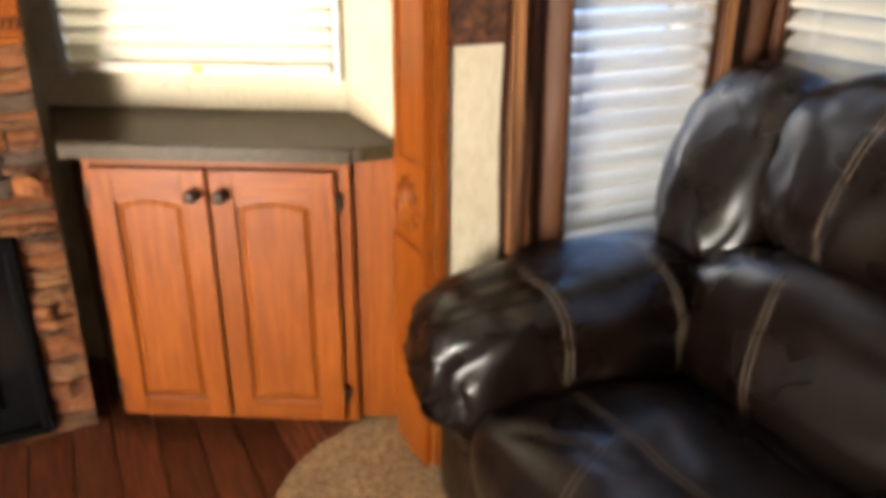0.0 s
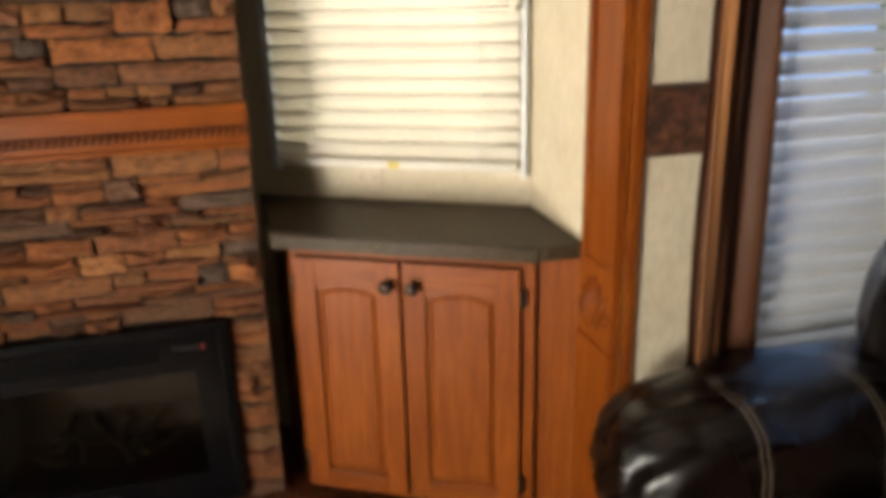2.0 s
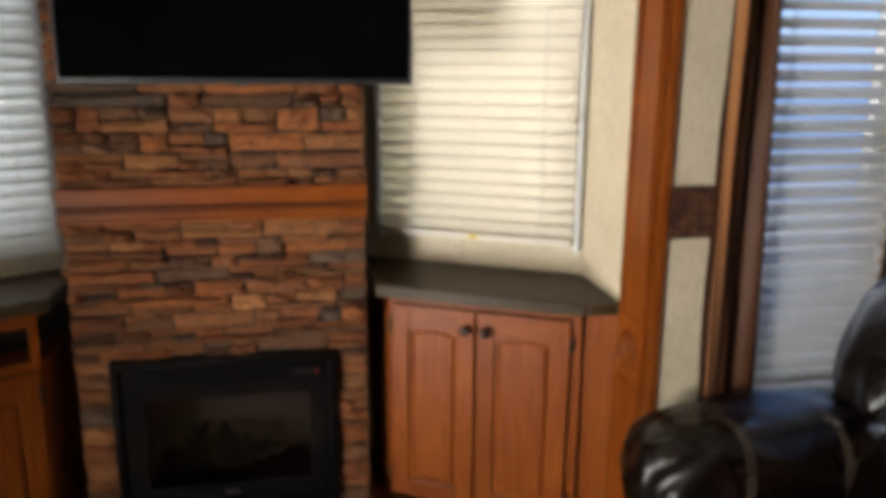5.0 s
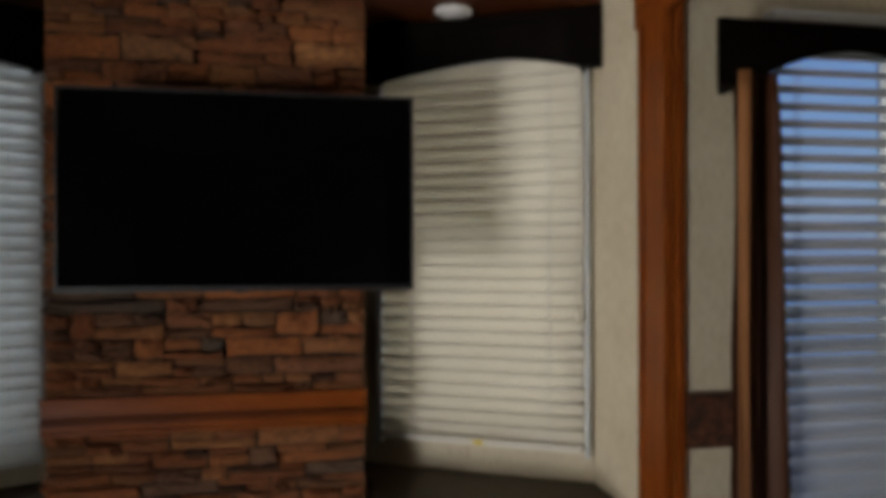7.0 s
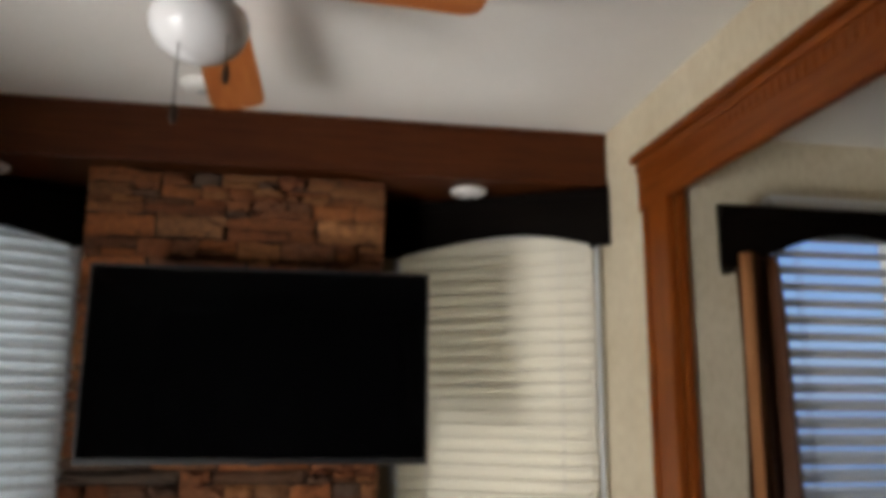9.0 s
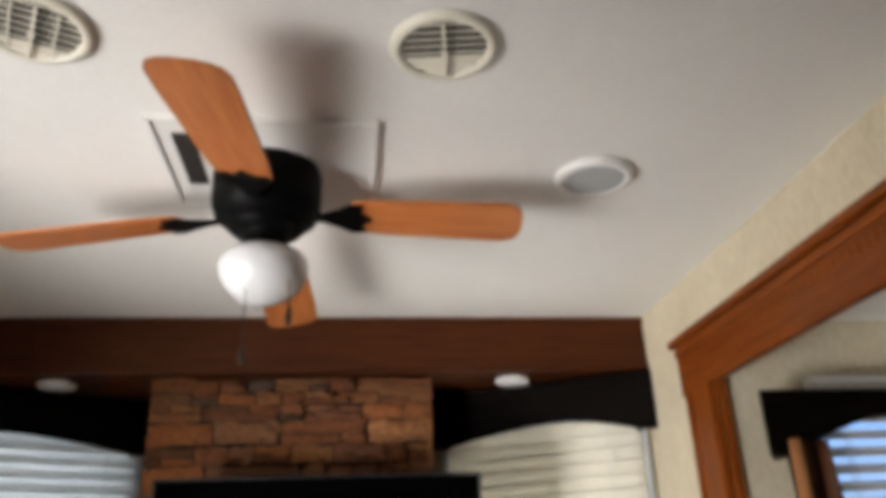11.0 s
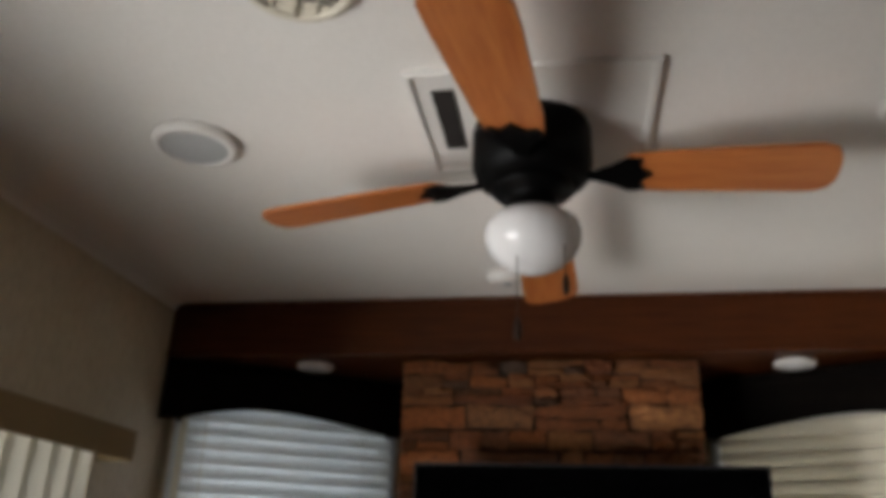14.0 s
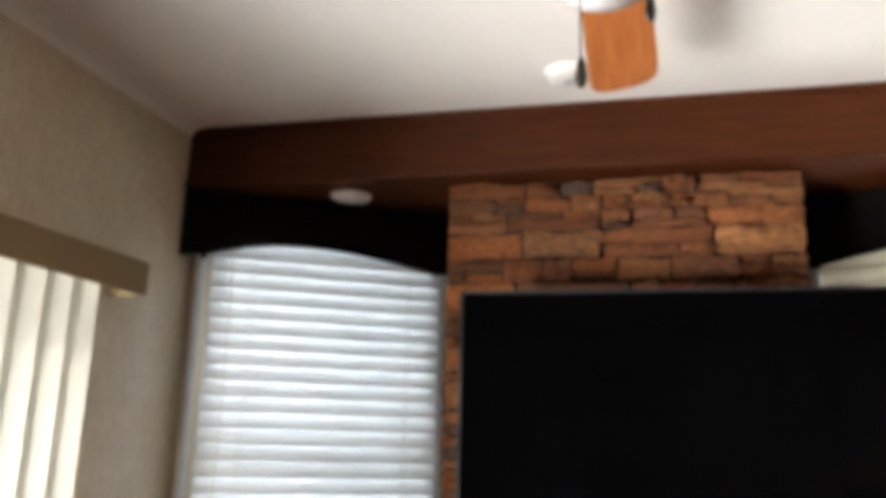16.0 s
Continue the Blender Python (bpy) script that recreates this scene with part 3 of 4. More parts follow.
window("window_1", RW, WU0, WU1, WZ0, WZ1, "white framed window in the angled wall beside the cabinet")
window("window_2", LWM, WL - WU1, WL - WU0, WZ0, WZ1, "white framed window in the angled wall beside the door")
EW = pose(0, SLY, 0)
window("window_3", EW, EX0, EX1, EZ0, EZ1, "tall narrow window in the slide-out end wall")
OW = pose(SLX, 0, 0, 0, 0, -90)          # local x runs towards the sofa's far end
window("window_4", OW, -OY1, -OY0, OZ0, OZ1, "wide window behind the sofa")
right_blind = blind(RW, 0.095, 0.725, 0.82, 2.0, M_SLAT, "cream slatted window blind, closed, lit from the room", -54, wand=(0.715, 1.22))
part("tag", box(B(), 0.400, 0.428, -0.0585, -0.0572, 0.823, 0.838), M_TAG, right_blind, "small yellow warning tag")
blind(LWM, WL - 0.700, WL - 0.075, 0.79, 2.0, M_SLATCOOL, "white slatted window blind, closed, glowing with daylight", 57, wand=(0.10, 1.30))
blind(EW, EX0 - 0.015, EX1 + 0.005, 0.50, 1.92, M_SLATSHADE, "pale blue-white slatted blind in the slide-out end window", 30, wand=None, cords=(0.12, 0.9))
blind(OW, -OY1 - 0.01, -OY0 + 0.01, OZ0 - 0.02, OZ1 + 0.02, M_SLAT, "cream slatted blind behind the sofa", 40, cords=(0.04, 0.5, 0.95))
valance(RW, 0.03, 0.785, 2.10, 0.176, 0.046, 0.072, "dark espresso wood valance with an arched lower edge", 0.60)
valance(LWM, -0.035, 0.72, 2.10, 0.176, 0.046, 0.072, "dark espresso wood valance with an arched lower edge", 0.40)
valance(EW, 1.207, 1.90, 1.917, 0.150, 0.09, 0.105, "dark espresso wood valance in the slide-out", 0.5)


def side_strip(m, u0, u1, name):
    bm = box(B(), u0, u1, -0.03, 0, 0.80, 1.99, 0.003)
    solid(name, bm, M_TRIMGREY, "pale grey window jamb strip", "window trim", m, kind="structure")


side_strip(RW, 0.728, 0.742, "trim_jamb_east")
side_strip(RW, 0.066, 0.09, "trim_jamb_inner_east")
side_strip(LWM, 0.012, 0.030, "trim_jamb_west")
side_strip(LWM, WL - 0.075, WL - 0.055, "trim_jamb_inner_west")


def curtain(x0, x1, z0, z1, label, folds, lit_side, narrow=0.0):
    c = thing("curtain", label, "curtain", EW, group="brown satin curtains")
    bm = B()
    n, nz = folds * 10, 22
    rows = []
    for j in range(nz + 1):
        z = z0 + (z1 - z0) * j / nz
        row = []
        xe = x1 - narrow * max(0.0, (z - 0.6) / (z1 - 0.6)) ** 1.3
        for i in range(n + 1):
            s = i / n
            x = x0 + (xe - x0) * s
            amp = 0.022 * (0.75 + 0.25 * math.sin(z * 3.1 + s * 4))
            y = -0.088 + amp * math.sin(2 * math.pi * folds * s + 0.5 * math.sin(z * 2.2)) + 0.006 * noise.noise((x * 14, z * 5, 1))
            row.append(bm.verts.new((x + 0.006 * noise.noise((z * 3, s * 5, 4)), y, z)))
        rows.append(row)
    for a, b in zip(rows, rows[1:]):
        for i in range(n):
            bm.faces.new((a[i], a[i + 1], b[i + 1], b[i]))
    o = part("panel", bm, M_CURTAIN, c, smooth=True)
    o.modifiers.new("thick", 'SOLIDIFY').thickness = 0.002
    # edge strip: light on the curtain's folded edge is put into its colour
    bm = B()
    xs = x0 if lit_side < 0 else x1
    rows = []
    for j in range(nz + 1):
        z = z0 + (z1 - z0) * j / nz
        w = 0.026 + 0.006 * math.sin(z * 4.0)
        rows.append([bm.verts.new((xs - 0.004 + w * k / 3 * -lit_side, -0.116 - 0.006 * math.sin(k * 1.2 + z * 3), z)) for k in range(4)])
    for a, b in zip(rows, rows[1:]):
        for i in range(3):
            bm.faces.new((a[i], a[i + 1], b[i + 1], b[i]))
    o = part("edge_lining", bm, M_LITEDGE, c, "satin edging, light on its fold painted gold", smooth=True)
    o.modifiers.new("thick", 'SOLIDIFY').thickness = 0.002
    return c


curtain(1.248, 1.398, 0.30, 1.80, "dark brown satin curtain, light on its edge painted gold", 2, -1, 0.045)
curtain(1.728, 1.87, 0.30, 1.80, "dark brown satin curtain, light on its edge painted gold", 2, -1)


def curtain_outer():
    c = thing("curtain", "brown satin curtain in the corner behind the sofa", "curtain", OW, group="brown satin curtains")
    bm = B()
    rows = []
    for j in range(17):
        z = 0.5 + 1.42 * j / 16
        rows.append([bm.verts.new((0.55 + 0.12 * i / 20, -0.05 + 0.02 * math.sin(2 * math.pi * i / 10) + 0.005 * noise.noise((i * 0.3, z * 5, 2)), z)) for i in range(21)])
    for a, b in zip(rows, rows[1:]):
        for i in range(20):
            bm.faces.new((a[i], a[i + 1], b[i + 1], b[i]))
    o = part("panel", bm, M_CURTAIN, c, smooth=True)
    o.modifiers.new("thick", 'SOLIDIFY').thickness = 0.002
    part("rod", tube(B(), [(0.53, -0.05, 1.93), (2.45, -0.05, 1.93)], 0.008, 8), M_BRONZE, c)


curtain_outer()

# accent panel on the slide-out's end wall: a dark carved tile and the wood edge beside it
accent = thing("accent_tile", "dark brown carved accent tile set in the wall panel", "wall tile", pose(0, SLY, 0))
part("tile", box(B(), 1.176, 1.298, -0.008, -0.0005, 0.955, 1.066, 0.002), M_TILE, accent)
part("border", box(B(), 1.175, 1.300, -0.011, -0.0005, 0.946, 0.955, 0.002), M_TILE, accent)
part("border", box(B(), 1.175, 1.300, -0.011, -0.0005, 1.066, 1.075, 0.002), M_TILE, accent)

# ---- glazed door in the west wall, with hanging vanes ----
door = thing("door_1", "white framed sliding glass door", "glass door", kind="structure")
bm = B()
for y0, y1, z0, z1 in ((DY0, DY1, DZ0, DZ0 + 0.05), (DY0, DY1, DZ1 - 0.04, DZ1), (DY0, DY0 + 0.04, DZ0 + 0.05, DZ1 - 0.04), (DY1 - 0.04, DY1, DZ0 + 0.05, DZ1 - 0.04), (-1.42, -1.36, DZ0 + 0.05, DZ1 - 0.04)):
    box(bm, XL - 0.045, XL - 0.012, y0, y1, z0, z1, 0.002)
part("door_frame", bm, M_WHITEP, door)
for y0, y1 in ((DY0 + 0.04, -1.42), (-1.36, DY1 - 0.04)):
    p = part("pane", box(B(), XL - 0.032, XL - 0.028, y0, y1, DZ0 + 0.05, DZ1 - 0.04), M_GLASS, door)
    p.visible_shadow = False

vb = thing("vertical_blind", "cream fabric vertical blind, partly drawn, sunlit from outside", "blind")
part("headrail", box(B(), XL + 0.02, XL + 0.06, -2.42, -0.40, 1.80, 1.835, 0.003), M_CREAMP, vb)
me = B()
rows = []
for s in (0, 1):
    for i in range(7):
        y = -0.0445 + 0.089 * i / 6
        x = 0.004 * (1 - (y / 0.0445) ** 2) + 0.0012 * s
        rows.append([me.verts.new((x, y, 0.0)), me.verts.new((x, y, 1.71))])
for b0 in (0, 7):
    for i in range(6):
        me.faces.new((rows[b0 + i][0], rows[b0 + i + 1][0], rows[b0 + i + 1][1], rows[b0 + i][1]))
vane = mesh_of("vane", me, M_VANE, True)
for k in range(13):
    piece("vane", vane, vb, pose(XL + 0.04, -0.475 - 0.077 * k, 0.085, 0, 0, 4 + 1.0 * math.sin(k * 2.1)))

vv = thing("blind_valance", "khaki box valance over the vertical blind", "valance")
part("front_board", box(B(), XL + 0.082, XL + 0.094, -2.48, -0.34, 1.772, 1.847, 0.004), M_OLIVE, vv)
part("top_board", box(B(), XL, XL + 0.082, -2.48, -0.34, 1.837, 1.847, 0.002), M_OLIVE, vv)
part("end_board", box(B(), XL, XL + 0.082, -0.352, -0.34, 1.772, 1.837, 0.002), M_OLIVE, vv)

aw = thing("awning", "rolled-out awning shading the glass door from outside", "awning", kind="structure")
part("canopy", box(B(), -1.62, -1.11, -3.6, 0.4, 2.36, 2.385, 0.004), M_CREAMP, aw)

# ---- soffit lamps, ceiling fittings ----
def puck(x, y):
    p = thing("puck_light", "round white puck light, switched off, under the soffit", "ceiling light", pose(x, y, SOZ + 0.003), group="soffit puck lights")
    part("rim", lathe(B(), [(0.0, -0.001), (0.055, -0.001), (0.056, -0.009), (0.050, -0.014), (0.042, -0.014), (0.041, -0.008), (0.0, -0.008)], 36), M_WHITEP, p, smooth=True)
    part("lens", lathe(B(), [(0.041, -0.0085), (0.036, -0.015), (0.02, -0.019), (0.0, -0.020)], 36), M_GLOBE, p, smooth=True)
    return p


puck(-0.629, 0.035)
puck(0.748, 0.035)


def speaker(x, y):
    s = thing("ceiling_speaker", "round white ceiling speaker with a grey grille", "speaker", pose(x, y, ZC), group="ceiling speakers")
    part("rim", lathe(B(), [(0.0, -0.001), (0.078, -0.001), (0.079, -0.008), (0.074, -0.016), (0.062, -0.018), (0.061, -0.013)], 40), M_WHITEP, s, smooth=True)
    part("grille", lathe(B(), [(0.0, -0.017), (0.03, -0.017), (0.061, -0.0145)], 40), M_GRILLE, s, smooth=True)
    return s


speaker(-0.540, -1.028)
speaker(0.723, -1.024)


def vent(x, y, turn, open_part):
    v = thing("ceiling_vent", "round cream ceiling air vent with slats", "air vent", pose(x, y, ZC, 0, 0, turn), group="ceiling air vents")
    part("rim", lathe(B(), [(0.066, -0.001), (0.081, -0.001), (0.082, -0.005), (0.078, -0.011), (0.069, -0.013), (0.065, -0.010), (0.065, -0.001)], 40), M_CREAMP, v, smooth=True)
    # flat dark disc under the ceiling: the duct's shade is painted, no hole
    part("duct", lathe(B(), [(0.0, -0.0012), (0.066, -0.0012)], 32), M_SHADEDARK, v)
    for k in range(8):
        yy = -0.056 + 0.016 * k
        w = math.sqrt(max(0.0, 0.0645 ** 2 - yy ** 2))
        tilt, hw = (-12, 0.0015) if k < open_part else (4, 0.0078)
        bm = box(B(), -w, w, -hw, hw, -0.0006, 0.0006)
        o = part("slat", bm, M_CREAMP, v)
        o.matrix_basis = pose(0, yy, -0.008, tilt)
    bm = box(B(), -0.0022, 0.0022, -0.064, 0.064, -0.0165, -0.0125, 0.001)
    box(bm, -0.005, 0.005, -0.005, 0.005, -0.018, -0.0165, 0.001)
    part("bridge", bm, M_CREAMP, v)
    for x in ((-0.030, 0.030) if open_part > 5 else ()):
        part("cross_bar", box(B(), x - 0.0016, x + 0.0016, -0.055, 0.055, -0.0125, -0.0105), M_CREAMP, v)
    return v


vent(-0.208, -1.428, 24, 6)
vent(0.377, -1.419, -8, 5)

sd = thing("smoke_detector", "small white round smoke detector", "smoke detector", pose(-0.022, -0.262, ZC))
part("base", lathe(B(), [(0.0, -0.001), (0.056, -0.001), (0.056, -0.008), (0.052, -0.012)], 36), M_WHITEP, sd, smooth=True)
part("cover", lathe(B(), [(0.05, -0.011), (0.046, -0.018), (0.036, -0.022), (0.0, -0.023)], 36), M_WHITEP, sd, smooth=True)
part("test_button", lathe(B(), [(0.012, -0.022), (0.011, -0.025), (0.0, -0.0255)], 16), M_GRILLE, sd, smooth=True)

# ---- ceiling fan ----
FX, FY = 0.080, -1.013
mp = thing("fan_mount_plate", "square white mounting panel round the ceiling fan", "ceiling panel", pose(0.086, -1.040, ZC))
bm = box(B(), -0.194, 0.194, -0.16, 0.16, -0.006, -0.0005, 0.002)
part("panel", bm, M_WHITEP, mp)
bm = B()
for a in ((-0.200, 0.200, -0.166, -0.155), (-0.200, 0.200, 0.155, 0.166), (-0.200, -0.188, -0.155, 0.155), (0.188, 0.200, -0.155, 0.155)):
    box(bm, a[0], a[1], a[2], a[3], -0.011, -0.0005, 0.002)
part("edge_strip", bm, M_WHITEP, mp)
# flat dark bar laid on the panel in place of shade; nothing is cut
part("slot", box(B(), -0.162, -0.124, -0.115, 0.075, -0.0075, -0.0062), M_SHADEDARK, mp, "dark stripe on the panel, shade in its colour")

fan = thing("ceiling_fan", "black hugger ceiling fan with four oak blades at rest", "ceiling fan", pose(FX, FY, ZC - 0.006))
part("housing", lathe(B(), [(0.0, 0.0), (0.099, 0.0), (0.103, -0.012), (0.103, -0.075), (0.095, -0.098), (0.076, -0.112), (0.0, -0.114)], 44), M_BLACK, fan, smooth=True)
part("hub", lathe(B(), [(0.070, -0.113), (0.072, -0.119), (0.064, -0.127), (0.045, -0.131), (0.041, -0.136), (0.041, -0.160), (0.050, -0.163), (0.051, -0.170), (0.0, -0.170)], 40), M_BLACK, fan, smooth=True)
part("globe", lathe(B(), [(0.046, -0.166), (0.064, -0.170), (0.076, -0.181), (0.081, -0.197), (0.079, -0.214), (0.070, -0.233), (0.053, -0.250), (0.032, -0.261), (0.014, -0.2665), (0.0, -0.268)], 44), M_GLOBE, fan, "white opal glass globe", smooth=True)


def blade(k):
    BR, droop, skew = ((0.484, 3.5, 0.0), (0.528, 6.0, 2.0), (0.484, 6.5, 0.0), (0.520, 3.5, -2.2))[k]
    turn = pose(0, 0, 0, 0, 0, -4.0 + 90 * k + skew)
    outline = [(0.165, -0.046), (0.22, -0.052), (0.44, -0.060), (BR - 0.030, -0.060), (BR - 0.012, -0.052), (BR - 0.003, -0.036), (BR, -0.015), (BR, 0.015),
               (BR - 0.003, 0.036), (BR - 0.012, 0.052), (BR - 0.030, 0.060), (0.44, 0.060), (0.22, 0.052), (0.165, 0.046), (0.150, 0.026), (0.150, -0.026)]
    bm = slab(B(), outline, -0.003, 0.003)
    bmesh.ops.bevel(bm, geom=bm.edges[:], offset=0.001, segments=1, affect='EDGES')
    b = part("blade", bm, M_BLADE, fan)
    b.matrix_basis = turn @ pose(0, 0, -0.086, 0, droop, 0) @ pose(0, 0, 0, -10, 0, 0)
    bm = B()
    slab(bm, [(0.066, -0.016), (0.105, -0.012), (0.135, -0.026), (0.160, -0.044), (0.185, -0.040), (0.178, -0.020), (0.200, 0.0), (0.178, 0.020), (0.185, 0.040), (0.160, 0.044), (0.135, 0.026), (0.105, 0.012), (0.066, 0.016)], -0.0085, -0.0032)
    for px, py in ((0.165, -0.028), (0.165, 0.028), (0.185, 0.0)):
        lathe(bm, [(0.005, -0.0085), (0.004, -0.011), (0.0, -0.012)], 8, Matrix.Translation((px, py, 0)))
    part("blade_iron", bm, M_BLACK, b)


for k in range(4):
    blade(k)
for cx, cy, ln, fob in ((-0.024, -0.04, 0.175, 1), (0.052, -0.042, 0.105, 1)):
    bm = B()
    pts = [(cx, cy, -0.180 - ln * i / 8) for i in range(9)]
    tube(bm, pts, 0.0010, 5)
    for i in range(34):
        lathe(bm, [(0, 0.0016), (0.0016, 0), (0, -0.0016)], 6, Matrix.Translation((cx, cy, -0.182 - ln * i / 34)))
    part("pull_chain", bm, M_BRONZE, fan, "thin beaded pull chain")
    bm = lathe(B(), [(0.0, 0.0), (0.003, -0.001), (0.0055, -0.012), (0.0065, -0.024), (0.004, -0.034), (0.0, -0.036)], 12, Matrix.Translation((cx, cy, -0.180 - ln)))
    part("pull_fob", bm, M_BRONZE if fob else M_WHITEP, fan, smooth=True)

# ---- chimney breast with its mantel, fireplace and television ----
breast = thing("wall_chimney", "chimney breast clad in stacked tan and brown ledge stone", "chimney breast", kind="structure")
FX0, FX1, FZ0, FZ1 = -0.257, 0.390, 0.026, 0.518      # fireplace insert
bm = B()
box(bm, STL + 0.012, STR - 0.012, 0.012, 0.359, FZ1 - 0.01, SOZ)
box(bm, STL + 0.012, FX0 + 0.012, 0.012, 0.359, 0.0, FZ1 - 0.01)
box(bm, FX1 - 0.012, STR - 0.012, 0.012, 0.359, 0.0, FZ1 - 0.01)
box(bm, FX0 + 0.012, FX1 - 0.012, 0.30, 0.359, 0.0, FZ1 - 0.01)
box(bm, FX0 + 0.012, FX1 - 0.012, 0.012, 0.30, 0.0, FZ0)
part("backing", bm, M_MORTARSHADE, breast)

mantel = thing("mantel", "cherry wood mantel board with a carved rope strip", "mantel", pose(CX + 0.012, 0, 0.925))
MW = (STR - STL) / 2 + 0.002
part("board", box(B(), -MW, MW, -0.024, 0.014, 0.012, 0.085, 0.003), M_CHERRY_X, mantel)
part("top_lip", box(B(), -MW, MW, -0.034, 0.014, 0.085, 0.098, 0.003), M_CHERRY_X, mantel)
part("bottom_lip", box(B(), -MW, MW, -0.029, 0.014, 0.0, 0.012, 0.003), M_CHERRY_X, mantel)
# dark strip proud of the board; its colour paints the recess's shade
part("dark_groove", box(B(), -MW + 0.002, MW - 0.002, -0.0256, -0.0242, 0.026, 0.050), M_BEAM, mantel, "dark strip behind the carving, groove shade painted in")
bm = B()
n = 56
for k in range(n):
    x = -MW + 0.008 + (2 * MW - 0.016) * k / (n - 1)
    tube(bm, [(x - 0.004, -0.026, 0.029), (x, -0.030, 0.038), (x + 0.004, -0.026, 0.047)], 0.0036, 5)
part("rope_strip", bm, M_CHERRY_X, mantel, "twisted rope carving", smooth=True)

fire = thing("fireplace_insert", "black electric fireplace insert with unlit logs", "fireplace", pose((FX0 + FX1) / 2, 0, FZ0))
hw, hh = (FX1 - FX0) / 2, FZ1 - FZ0
bm = B()
for x0, x1, z0, z1 in ((-hw, hw, hh - 0.022, hh), (-hw, hw, 0, 0.022), (-hw, -hw + 0.022, 0.022, hh - 0.022), (hw - 0.022, hw, 0.022, hh - 0.022)):
    box(bm, x0, x1, -0.030, 0.01, z0, z1, 0.004)
part("outer_frame", bm, M_BLACK, fire)
bm = B()
gx, gz0, gz1 = hw - 0.085, 0.085, hh - 0.125
for x0, x1, z0, z1 in ((-hw + 0.022, hw - 0.022, gz1, hh - 0.022), (-hw + 0.022, hw - 0.022, 0.022, gz0), (-hw + 0.022, -gx, gz0, gz1), (gx, hw - 0.022, gz0, gz1)):
    box(bm, x0, x1, -0.014, 0.0, z0, z1)
part("front_panel", bm, M_BLACKGLOSS, fire)
bm = B()
for k in range(6):
    box(bm, -hw + 0.06, hw - 0.16, -0.018, -0.014, hh - 0.088 + 0.008 * k, hh - 0.084 + 0.008 * k)
part("heater_grille", bm, M_BLACK, fire)
bm = B()
box(bm, hw - 0.135, hw - 0.052, -0.017, -0.014, hh - 0.075, hh - 0.048, 0.001)
ctl = part("control_panel", bm, M_BLACK, fire)
for k in range(4):
    part("button", box(B(), hw - 0.128 + 0.016 * k, hw - 0.118 + 0.016 * k, -0.019, -0.017, hh - 0.066, hh - 0.057, 0.0008), M_GREYMETAL, ctl)
part("indicator", box(B(), hw - 0.063, hw - 0.057, -0.019, -0.017, hh - 0.068, hh - 0.054, 0.0008), M_RED, ctl, "small red indicator window")
part("badge", box(B(), -0.022, 0.022, -0.0165, -0.014, 0.046, 0.058, 0.002), M_GREYMETAL, fire, "small grey badge")
part("back_wall", box(B(), -gx, gx, 0.24, 0.25, gz0 - 0.02, gz1 + 0.02), M_SOOT, fire, "sooty grey-brown back wall")
bm = B()
box(bm, -gx - 0.01, -gx, 0.001, 0.25, gz0 - 0.02, gz1 + 0.02)
box(bm, gx, gx + 0.01, 0.001, 0.25, gz0 - 0.02, gz1 + 0.02)
box(bm, -gx, gx, 0.001, 0.24, gz0 - 0.02, gz0)
box(bm, -gx, gx, 0.001, 0.24, gz1, gz1 + 0.02)
part("firebox", bm, M_BLACK, fire)
rng = random.Random(5)
for k in range(17):
    x = -gx + 0.09 + (2 * gx - 0.18) * k / 16
    a = rng.uniform(-80, 80)
    bm = B()
    L = rng.uniform(0.06, 0.13)
    pts = [((i / 5 - 0.5) * L, 0.006 * math.sin(i * 1.7 + k), 0.008 * math.sin(i * 2.1 + k * 2)) for i in range(6)]
    tube(bm, pts, rng.uniform(0.007, 0.013), 9)
    lg = part("log", bm, M_LOG, fire, smooth=True)
    lg.matrix_basis = pose(x, 0.12 + 0.03 * (k % 3), gz0 + 0.022 + 0.020 * (k % 4), 0, rng.uniform(-38, 38), a)
gl = part("glass", box(B(), -gx, gx, -0.006, -0.003, gz0, gz1), M_SMOKED, fire)
gl.visible_shadow = False

tv = thing("television", "large flat black television, switched off, on the stone wall", "television", pose(0.164, -0.246, 1.308))
TW, TH = 0.419, 0.481
part("body", box(B(), -TW, TW, -0.008, 0.012, 0.0, TH, 0.003), M_BLACK, tv)
part("screen", box(B(), -TW + 0.008, TW - 0.008, -0.0095, -0.008, 0.016, TH - 0.008), M_SCREEN, tv, "black glossy screen")
bm = B()
for x0, x1, z0, z1 in ((-TW, TW, 0.0, 0.014), (-TW, -TW + 0.006, 0.014, TH), (TW - 0.006, TW, 0.014, TH), (-TW + 0.006, TW - 0.006, TH - 0.006, TH)):
    box(bm, x0, x1, -0.012, -0.008, z0, z1, 0.001)
part("bezel", bm, M_GREYMETAL, tv)
part("badge", box(B(), -0.016, 0.016, -0.0135, -0.012, -0.004, 0.008, 0.001), M_GREYMETAL, tv)
part("rear_case", box(B(), -0.30, 0.30, 0.012, 0.045, 0.04, 0.34, 0.008), M_BLACK, tv)
bm = box(B(), -0.11, 0.11, 0.045, 0.055, 0.14, 0.34, 0.002)
box(bm, -0.03, 0.03, 0.055, 0.262, 0.20, 0.27, 0.004)
box(bm, -0.10, 0.10, 0.262, 0.272, 0.14, 0.34, 0.002)
part("wall_arm", bm, M_BLACK, tv)


# ---- corner cabinets ----
CM = pose(0.507, -0.05, 0, 0, 0, math.degrees(math.atan2(-0.298, 0.541)))
CL = 0.6176                               # length of the counter's front edge
CMI = CM.inverted()


def local(x, y):
    p = CMI @ Vector((x, y, 0))
    return p.x, p.y


